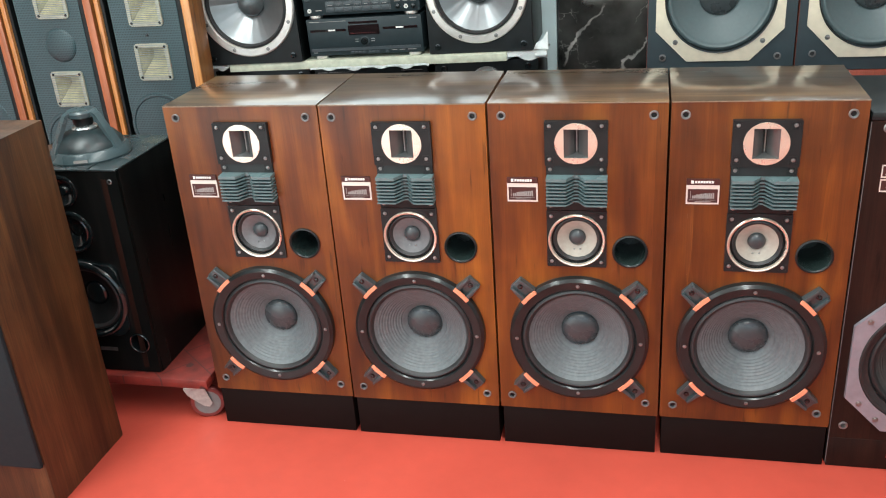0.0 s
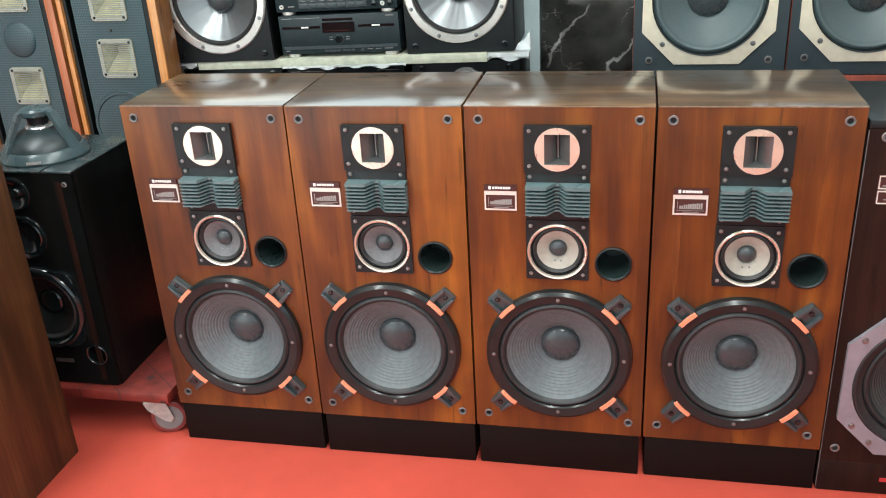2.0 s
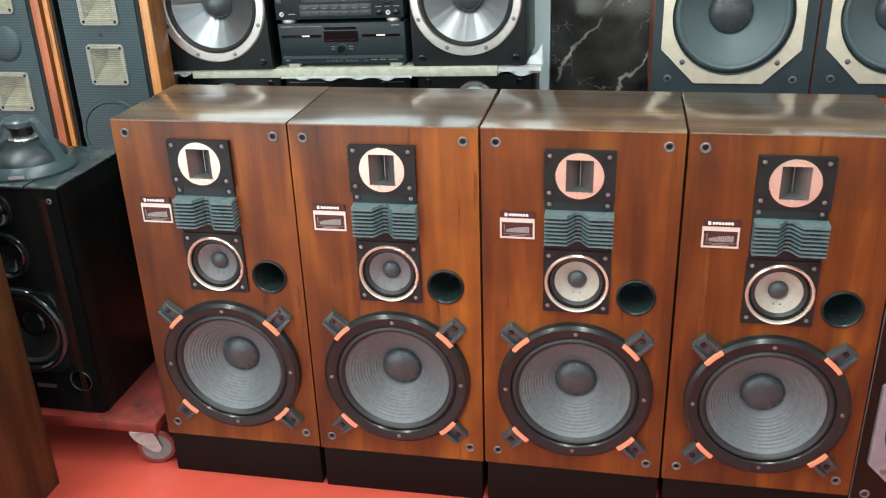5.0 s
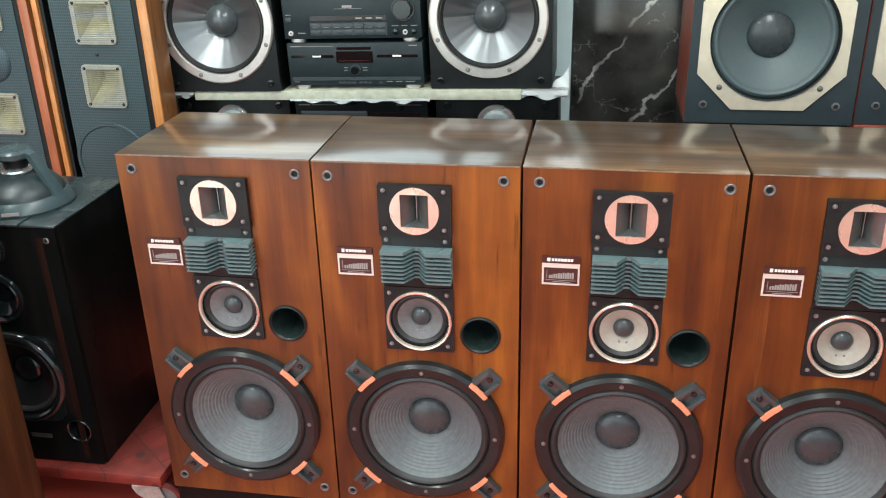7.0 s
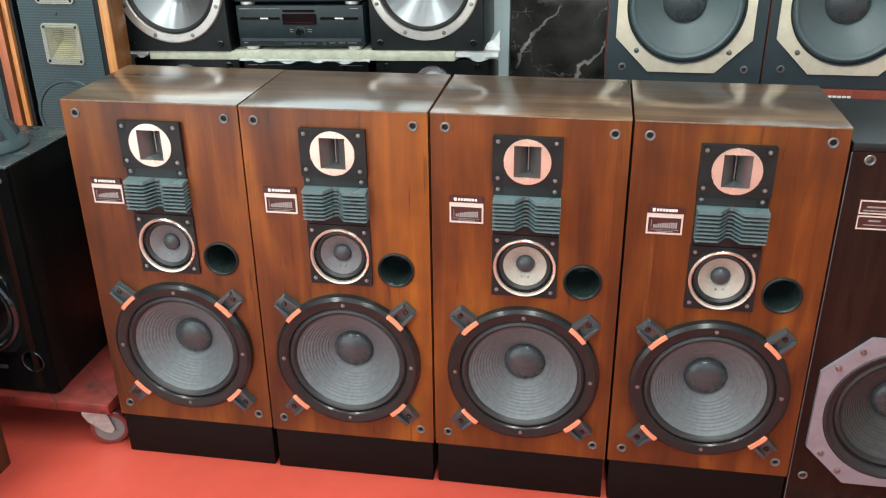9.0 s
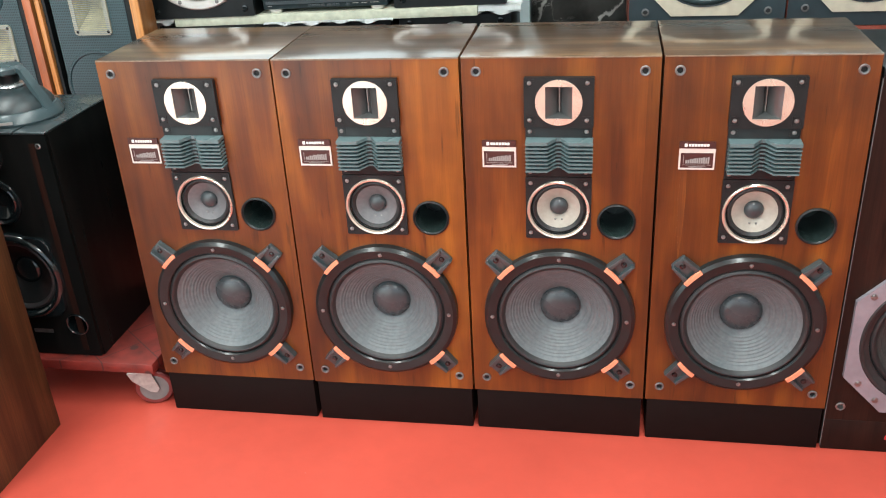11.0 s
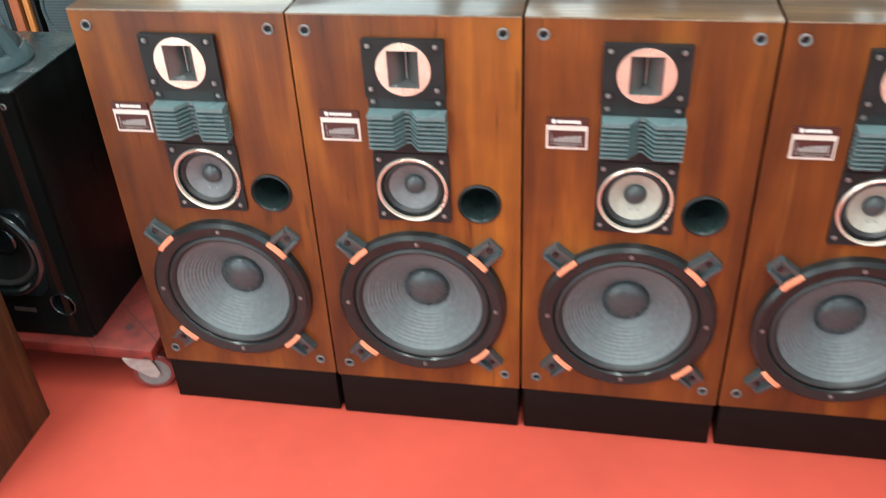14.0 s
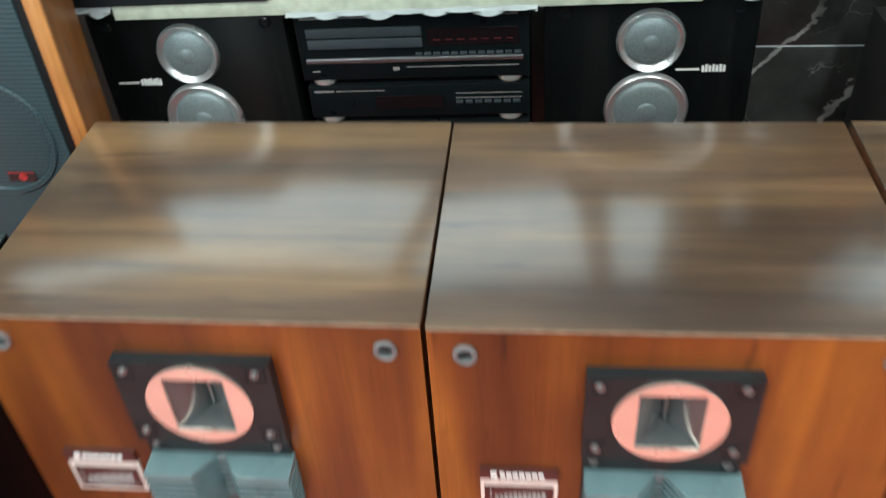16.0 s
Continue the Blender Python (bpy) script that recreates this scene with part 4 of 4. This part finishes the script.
def low_box(m, w, h, cx, tz, mzz, label, flip):
    t = thing("bookshelf_loudspeaker", label, "loudspeaker", m, group="black loudspeakers under the shelf")
    part("cabinet", box(0, w, 0.0, 0.29, 0, h, 0.003), BLACK_ASH, t)
    for nm, z, r in (("tweeter", tz, 0.060), ("midrange", mzz, 0.077)):
        rg = part(nm, lathe([(r + 0.001, 0.0), (r, -0.003), (r * 0.97, -0.009), (r * 0.94, -0.011), (r * 0.80, -0.006), (r * 0.76, -0.003), (r * 0.75, 0.001)], cx, z, 56), CHROME, t, "polished silver ring")
        part("mesh", dome(r * 0.765, -0.003, 0.012, cx, z, 40, 6), SMOKE_MESH, rg)
        part("mesh_dome", dome(r * 0.28, -0.0125, 0.005, cx, z, 24, 4), SMOKE_MESH, rg)
    for sx in (0.036, w - 0.036):
        part("grille_socket", lathe([(0.0115, 0.0), (0.0115, -0.003), (0.007, -0.004), (0.006, -0.001), (0, -0.001)], sx, h - 0.024, 20), BLACK_GLOSS, t)
    a = 0.236 if flip else 0.025
    part("lettering", bars([(a, a + 0.042, h - 0.143, h - 0.139)] + [(a + 0.046 + k * 0.0062, a + 0.0505 + k * 0.0062, h - 0.147, h - 0.134 + 0.002 * (k % 2)) for k in range(7)], 0.0), WHITE_PRINT, t)


low_box(rack(-0.294, 0.915, 0.432), 0.378, 0.5, 0.182, 0.418, 0.278, "black ash loudspeaker with silver-ringed tweeter under the shelf", False)
low_box(rack(0.556, 0.915, 0.432), 0.372, 0.5, 0.188, 0.418, 0.278, "black ash loudspeaker with silver-ringed tweeter under the shelf", True)

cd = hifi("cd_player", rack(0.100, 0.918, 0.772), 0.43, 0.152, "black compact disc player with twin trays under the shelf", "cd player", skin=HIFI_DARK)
for k in range(2):
    part("disc_tray", box(0.020, 0.235, -0.004, 0.001, 0.078 + k * 0.022, 0.096 + k * 0.022, 0.001), HIFI_KEY, cd)
part("display", prism(rect_pts(0.245, 0.41, 0.080, 0.112, 0.001), -0.002, 0), HIFI_GLOSS, cd, "smoked red display")
part("display_print", bars([(0.255 + k * 0.022, 0.268 + k * 0.022, 0.090, 0.0915) for k in range(7)], -0.002), DIM_RED, cd)
part("trim_bar", box(0.012, 0.418, -0.004, 0.001, 0.048, 0.058, 0.002), ALU, cd)
for k in range(12):
    part("key", box(0.22 + k * 0.0165, 0.233 + k * 0.0165, -0.005, 0.001, 0.060, 0.066, 0.001), HIFI_KEY, cd)
for bar in ((0.012, 0.05, 0.136, 0.139), (0.055, 0.14, 0.137, 0.1383), (0.33, 0.41, 0.136, 0.1375), (0.175, 0.187, 0.030, 0.037), (0.20, 0.41, 0.036, 0.0372), (0.02, 0.035, 0.030, 0.032)):
    part("printed_mark", bars([bar], 0.0, 0.0006), GREY_PRINT, cd)
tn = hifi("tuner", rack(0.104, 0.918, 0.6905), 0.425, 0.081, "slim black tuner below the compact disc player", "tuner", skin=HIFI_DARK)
part("display", prism(rect_pts(0.13, 0.26, 0.030, 0.058, 0.001), -0.002, 0), HIFI_GLOSS, tn)
for k in range(7):
    part("key", box(0.285 + k * 0.018, 0.298 + k * 0.018, -0.004, 0.001, 0.040, 0.046, 0.001), HIFI_KEY, tn)
part("printing", bars([(0.012, 0.05, 0.068, 0.071), (0.055, 0.15, 0.069, 0.0703), (0.285, 0.41, 0.060, 0.0612), (0.285, 0.41, 0.050, 0.0512)], 0.0, 0.0006), GREY_PRINT, tn)
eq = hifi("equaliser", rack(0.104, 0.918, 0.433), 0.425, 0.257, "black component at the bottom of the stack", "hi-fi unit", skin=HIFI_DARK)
st = thing("low_stand", "dark wooden stand under the stacked components", "stand", rack(0, 0, 0.0))
part("stand_top", box(-0.31, 0.94, 0.90, 1.24, 0.402, 0.432, 0.002), DARK_STAND, st)
for lx in (-0.29, 0.30, 0.88):
    part("stand_leg", box(lx, lx + 0.03, 0.91, 1.23, 0.016 - 0.02 * lx, 0.402), DARK_STAND, st)


# ---------- big pale-ringed loudspeakers ----------
def gold_box(m, label):
    t = thing("studio_loudspeaker", label, "loudspeaker", m, group="studio loudspeakers with champagne rings")
    w, h, cx, cz = 0.458, 0.72, 0.224, 0.240
    part("cabinet", shell(0, w, 0.0, 0.33, 0, h, 0.004), ROSE_WOOD, t, "reddish wooden cabinet")
    part("baffle", holed(rect_pts(0.001, w - 0.001, 0.001, h - 0.001), [ring_pts(cx, cz, 0.172, 60)], -0.006, -0.0005), mat_baffle, t, "blue-black painted baffle")
    rg = ring_plate(t, "woofer_ring", cx, cz, 0.198, 0.098, 0.1715, -0.012, -0.004, GOLD, "champagne metal eight-sided ring", (45, 135, 225, 315))
    driver(rg, cx, cz, 0.198, (FRAME_MAT, PAPER_BLUE, DUST, PAPER_BLUE), y0=-0.010, dust=0.064, depth=0.065, name="basket", ripples=False, ring=[(0.1715, -0.011), (0.1712, -0.015), (0.1675, -0.014), (0.1655, -0.004), (0.164, 0.006)])
    for sx in (0.050, w - 0.050):
        part("grille_socket", lathe([(0.0115, 0.0), (0.0115, -0.003), (0.007, -0.004), (0.0065, 0.006)], sx, 0.054, 20), GUN, t).location.y = -0.006
        part("socket_hole", lathe([(0.0072, -0.0068), (0.0, -0.0068)], sx, 0.054, 20), RUBBER, t)


mat_baffle = mat("blue_black_baffle_paint", (0.020, 0.033, 0.040), 0.5, var=0.12, scale=20, bump=0.1, bscale=300)
gold_box(pose(1.296, 0.845, 0.905), "studio loudspeaker with champagne woofer ring stacked on a box")
gold_box(pose(1.7585, 0.845, 0.910), "studio loudspeaker with champagne woofer ring on a wooden loudspeaker")

kb = thing("floor_loudspeaker", "reddish wooden loudspeaker with a small white logo strip", "loudspeaker", pose(1.76, 0.835, 0))
part("cabinet", box(0, 0.46, 0, 0.34, 0, 0.909, 0.002), ROSE_WOOD, kb)
part("grille", box(0.02, 0.44, -0.012, 0.0, 0.03, 0.868, 0.004), GRILLE_CLOTH, kb, "black cloth grille")
part("logo_strip", bars([(0.166 + k * 0.0135, 0.177 + k * 0.0135, 0.878, 0.890) for k in range(7)], 0.0), WHITE_PRINT, kb)
bx = thing("storage_box", "plain black box carrying a studio loudspeaker", "box", pose(1.30, 0.86, 0.0))
part("body", box(0, 0.45, 0.0, 0.30, 0.8185, 0.9045, 0.003), BLACK_VINYL, bx)
pk = part("plank", box(1.190, 1.74, 0.770, 0.915, 0.795, 0.818, 0.001), PALE_WOOD)
tagged(pk, "raw pale pine plank resting on a dark box", "plank")
bb = part("stand_box", box(1.22, 1.74, 0.86, 1.20, 0.0, 0.7945, 0.003), DARK_STAND)
tagged(bb, "dark wooden box under the pine plank", "box")


# ---------- tall loudspeakers with cream horns ----------
def horn_pod(parent, cx, cz, s=0.132):
    a = s / 2
    fr = part("horn_frame", holed(rect_pts(cx - a, cx + a, cz - a, cz + a, 0.012), [rect_pts(cx - a + 0.014, cx + a - 0.014, cz - a + 0.014, cz + a - 0.014, 0.008)], -0.010, -0.002), CREAM, parent, "cream plastic horn frame")
    bm = bmesh.new()
    f = [bm.verts.new((cx + sx * (a - 0.0145), -0.008, cz + sz * (a - 0.0145))) for sx, sz in ((-1, -1), (1, -1), (1, 1), (-1, 1))]
    b = [bm.verts.new((cx + sx * 0.026, 0.05, cz + 0.022 + sz * 0.012)) for sx, sz in ((-1, -1), (1, -1), (1, 1), (-1, 1))]
    for i in range(4):
        bm.faces.new((f[i], f[(i + 1) % 4], b[(i + 1) % 4], b[i]))
    bm.faces.new(b)
    part("horn_throat", bm, AMBER, fr)
    part("horn_mesh", bars([(cx - a + 0.002, cx + a - 0.002, cz - a + 0.004 + k * 0.0064, cz - a + 0.0062 + k * 0.0064) for k in range(20)], -0.0102, 0.0007), SMOKE_MESH, fr, "fine wire mesh over the horn")
    for sx in (-1, 1):
        for sz in (-1, 1):
            part("screw", screw(cx + sx * (a - 0.011), -0.010, cz + sz * (a - 0.011), 0.0034), BLACK_GLOSS, fr)


def tower_horns(m, horns, domes, woof, label, badge=False, edge=None):
    t = thing("tower_loudspeaker", label, "loudspeaker", m, group="tall loudspeakers with cream horns")
    w, h, d = 0.365, 1.75, 0.090
    part("side_panel", box(-0.019, 0.001, -0.004, d, 0, h, 0.002), SHADED_OAK, t, "oak side panel, its shade put in as a browner tone")
    part("side_panel", box(w - 0.046, w - 0.016, -0.004, d, 0, h, 0.002), SHADED_OAK, t, "oak side panel, its shade put in as a browner tone")
    part("edge_strip", box(-0.018, 0.0, -0.012, -0.0045, 0, h, 0.002), ORANGE_WOOD, t, "honey-coloured front edge")
    part("edge_strip", box(w - 0.045, w - 0.015, -0.012, -0.0045, 0, h, 0.002), edge or ORANGE_WOOD, t, "red-brown front edge" if edge else "honey-coloured front edge")
    part("cabinet", shell(0.0015, w - 0.0465, 0.0, d, 0, h - 0.002, 0.0112), BLACK_VINYL, t)
    part("border", box(w - 0.0675, w - 0.058, 0.0, 0.06, 0.012, h - 0.014), BLACK_VINYL, t)
    gx0, gx1 = 0.034, w - 0.068
    holes = [rect_pts(x - 0.055, x + 0.055, z - 0.055, z + 0.055) for x, z in horns]
    part("grille", holed(rect_pts(gx0, gx1, 0.02, h - 0.03), holes, -0.003, 0.0), MESH, t, "dark perforated metal grille")
    for x, z in horns:
        horn_pod(t, x, z)
    for x, z, r in domes:
        part("dome", dome(r, -0.003, 0.014, x, z, 40, 6), MESH, t)
    for x, z, r in woof:
        part("woofer_rim", lathe([(r, -0.003), (r - 0.003, -0.007), (r - 0.012, -0.007), (r - 0.015, -0.003)], x, z, 64), MESH, t)
        part("woofer_cone", lathe([(r - 0.016, -0.0035), (r * 0.5, -0.0045), (0, -0.0055)], x, z, 48), MESH, t)
    for z in (1.10,):
        part("grille_screw", screw(0.162, -0.003, z, 0.004), BLACK_GLOSS, t)
    if badge:
        bd = part("badge", prism(rect_pts(0.16, 0.215, 0.672, 0.692), -0.006, -0.003), BLACK_GLOSS, t, "small black badge with a red mark")
        part("badge_mark", joined(prism(ring_pts(0.190, 0.681, 0.008, 20), -0.0075, -0.006), bars([(0.162, 0.213, 0.690, 0.692)], -0.006)), RED_PRINT, bd)


HL = "tall loudspeaker with honey wood sides, perforated grille and cream horns"
tower_horns(pose(-0.610, 0.75, 0), [(0.170, 1.004), (0.170, 1.198), (0.17, 1.392)], [], [(0.155, 0.765, 0.125)], HL, True)
tower_horns(pose(-0.992, 0.75, 0), [(0.186, 0.91), (0.186, 1.235)], [(0.188, 1.072, 0.062)], [(0.16, 0.70, 0.125)], HL, edge=RED_OAK)
tower_horns(pose(-1.372, 0.75, 0), [(0.170, 1.004), (0.170, 1.198)], [], [(0.155, 0.765, 0.125)], HL, edge=RED_OAK)


# ---------- black loudspeaker on a red dolly ----------
dl = thing("dolly", "low red wooden dolly with scuffed paint and steel castors", "dolly", pose(0, 0, 0))
part("board", box(-0.66, -0.033, -0.010, 0.46, 0.1265, 0.159, 0.003), DOLLY, dl, "scuffed red board")


def castor(x, y, turn):
    m = pose(x, y, 0, 0, 0, turn)
    fork = joined(box(-0.034, 0.034, -0.03, 0.03, 0.1215, 0.1265, 0.001), lathe([(0, 0.1225), (0.024, 0.126), (0.024, 0.112), (0, 0.112)], 0, axis="z", cy=0, seg=24), *[prism([(-0.036, 0.116), (0.030, 0.116), (0.046, 0.056), (0.036, 0.044), (0.018, 0.050), (-0.026, 0.092)], y0, y0 + 0.003) for y0 in (-0.021, 0.018)])
    bmesh.ops.transform(fork, matrix=m, verts=fork.verts)
    c = part("castor_fork", fork, ZINC, dl, "zinc steel fork")
    hub = lathe([(0, -0.0145), (0.012, -0.0145), (0.013, -0.012), (0.043, -0.012), (0.043, 0.012), (0.013, 0.012), (0.012, 0.0145), (0, 0.0145)], 0.03, 0.056, 40)
    tyre = lathe([(0.042, -0.0135), (0.052, -0.0135), (0.056, -0.009), (0.056, 0.009), (0.052, 0.0135), (0.042, 0.0135)], 0.03, 0.056, 40)
    for nm, b, mm in (("hub", hub, WHEEL_GREY), ("tyre", tyre, WHEEL_RED)):
        bmesh.ops.transform(b, matrix=m, verts=b.verts)
        part(nm, b, mm, c)


castor(-0.094, 0.024, 18)
castor(-0.60, 0.07, 30)
castor(-0.11, 0.40, 10)
castor(-0.60, 0.40, -30)

bk = thing("floor_loudspeaker", "black ash three-way loudspeaker standing on the red dolly", "loudspeaker", pose(-0.585, 0.02, 0.160))
bw, bh = 0.383, 0.689
part("cabinet", shell(0, bw, 0.0125, 0.345, 0, bh - 0.0052), BLACK_ASH, bk)
part("baffle", holed(rect_pts(0.002, bw - 0.002, 0.002, bh - 0.006, 0.004), [ring_pts(0.19, 0.262, 0.114, 56), ring_pts(0.19, 0.488, 0.058, 40), ring_pts(0.19, 0.621, 0.04, 36), ring_pts(0.330, 0.107, 0.029, 28)], 0.0, 0.0125), BLACK_ASH, bk)
part("corner_strip", box(bw - 0.056, bw - 0.038, -0.001, 0.002, 0.02, bh - 0.03), BROWN, bk, "brown streak in the veneer")
part("top_cap", box(0, bw + 0.001, 0.102, 0.346, bh - 0.0045, bh, 0.002), BLACK_TOP_SHEEN, bk, "satin black top, sky reflection put in as teal-grey")
part("top_lip", box(0, 0.288, -0.004, 0.10, bh - 0.0045, bh + 0.002, 0.002), BLACK_TOP_SHEEN, bk)
part("top_lip", box(0.293, bw + 0.002, -0.004, 0.10, bh - 0.0045, bh + 0.002, 0.003), BLACK_TOP_SHEEN, bk)
bwf = part("woofer", lathe([(0.136, 0.0), (0.1355, -0.008), (0.132, -0.015), (0.126, -0.019), (0.119, -0.019), (0.114, -0.014), (0.112, -0.004), (0.111, 0.006)], 0.19, 0.262, 72), BLACK_GLOSS, bk, "glossy black woofer rim")
part("surround", lathe([(0.112, 0.004), (0.107, -0.004), (0.102, -0.006), (0.097, -0.003), (0.093, 0.004)], 0.19, 0.262, 64), RUBBER, bwf)
part("cone", lathe([(0.094, 0.003), (0.07, 0.018), (0.04, 0.040)], 0.19, 0.262, 56), CONE_BLACK, bwf)
part("dust_cap", dome(0.042, 0.039, 0.016, 0.19, 0.262, 40), BLACK_GLOSS, bwf)
for a in (45, 135, 225, 315):
    p = prism([(0.112, -0.066), (0.130, -0.046), (0.148, -0.026), (0.158, -0.015), (0.158, 0.015), (0.148, 0.026), (0.130, 0.046), (0.112, 0.066)], -0.0135, 0.0, 0.005)
    bmesh.ops.transform(p, matrix=Matrix.Translation((0.19, 0, 0.262)) @ Matrix.Rotation(-radians(a), 4, "Y"), verts=p.verts)
    part("woofer_lug", p, BLACK_GLOSS, bk)
part("midrange", lathe([(0.068, 0.0), (0.066, -0.006), (0.060, -0.008), (0.056, -0.002), (0.053, 0.003), (0.048, -0.001), (0.043, 0.004), (0.02, 0.02), (0, 0.014)], 0.19, 0.488, 48), BLACK_GLOSS, bk)
part("tweeter", lathe([(0.050, 0.0), (0.048, -0.005), (0.042, -0.006), (0.036, 0.0), (0.018, 0.008), (0.012, 0.0), (0, -0.002)], 0.19, 0.621, 40), BLACK_GLOSS, bk)
part("port", lathe([(0.0345, 0.0), (0.034, -0.004), (0.0315, -0.0055), (0.0295, -0.003), (0.028, 0.01), (0.028, 0.08), (0, 0.08)], 0.330, 0.107, 36), BLACK_GLOSS, bk)
part("badge", prism(rect_pts(0.185, 0.245, 0.075, 0.087), -0.002, 0), STEEL, bk, "small dull metal badge")
part("grille_socket", lathe([(0.008, 0.0), (0.008, -0.002), (0.005, -0.003), (0.0045, 0.0), (0, 0.0)], 0.355, bh - 0.037, 18), STEEL, bk)

# loose driver lying face down on it
dv = thing("loose_driver", "loose dark grey loudspeaker driver lying face down on the black cabinet", "loudspeaker driver", pose(-0.372, 0.165, 0.8495, 0, 0, 20))
GREYCAST = mat("grey_green_cast_basket", (0.042, 0.066, 0.073), 0.27, var=0.15, bump=0.1, bscale=300)
part("flange", lathe([(0.098, 0.0), (0.122, 0.0), (0.124, 0.006), (0.117, 0.022), (0.110, 0.032), (0.103, 0.032), (0.098, 0.0)], axis="z", seg=64), GREYCAST, dv)
part("cone_back", lathe([(0.106, 0.026), (0.101, 0.044), (0.084, 0.064), (0.056, 0.078), (0.044, 0.082), (0, 0.083)], axis="z", seg=56), DAMP_CLOTH, dv, "black cone seen from behind")
part("spider", lathe([(0.034, 0.081), (0.038, 0.086), (0.036, 0.091), (0.028, 0.094), (0, 0.094)], axis="z", seg=40), CHROME, dv, "shiny metal spider ring")
part("pole_piece", lathe([(0, 0.093), (0.027, 0.093), (0.029, 0.100), (0.031, 0.121), (0, 0.121)], axis="z", seg=36), BLACK_PLATE, dv)
part("magnet", lathe([(0, 0.120), (0.042, 0.120), (0.046, 0.124), (0.046, 0.135), (0.040, 0.141), (0.02, 0.143), (0, 0.142)], axis="z", seg=48), GREYCAST, dv)
for a in (95, 215, 335):
    bm = bmesh.new()
    s = [((0.114, 0.026), 0.019), ((0.092, 0.070), 0.015), ((0.056, 0.132), 0.013), ((0.036, 0.141), 0.014)]
    rows = []
    for (r, z), hw in s:
        rows.append([bm.verts.new((r + dx, sy * hw, z + dz)) for dx, dz, sy in ((0, 0, -1), (0, 0, 1), (-0.010, -0.007, 1), (-0.010, -0.007, -1))])
    for p, q in zip(rows, rows[1:]):
        for k in range(4):
            bm.faces.new((p[k], p[(k + 1) % 4], q[(k + 1) % 4], q[k]))
    bm.faces.new(rows[0])
    bm.faces.new(rows[-1][::-1])
    bmesh.ops.rotate(bm, cent=(0, 0, 0), matrix=Matrix.Rotation(radians(a), 3, "Z"), verts=bm.verts)
    part("spoke", bm, GREYCAST, dv)
part("name_label", box(-0.02, 0.02, -0.1275, -0.1255, 0.010, 0.018), GREY_PRINT, dv)


# ---------- walnut loudspeaker nearest the camera's left ----------
nb = thing("floor_loudspeaker", "walnut loudspeaker with a black cloth grille standing on the red floor", "loudspeaker", pose(-0.305, -0.106, 0))
part("cabinet", box(-0.42, 0.0, -0.349, 0.0, 0, 1.037, 0.002), WALNUT_DULL, nb, "walnut cabinet, plain side panel")
part("grille", box(-0.418, -0.002, -0.366, -0.3495, 0.147, 1.02, 0.006), GRILLE_CLOTH, nb, "black cloth grille")
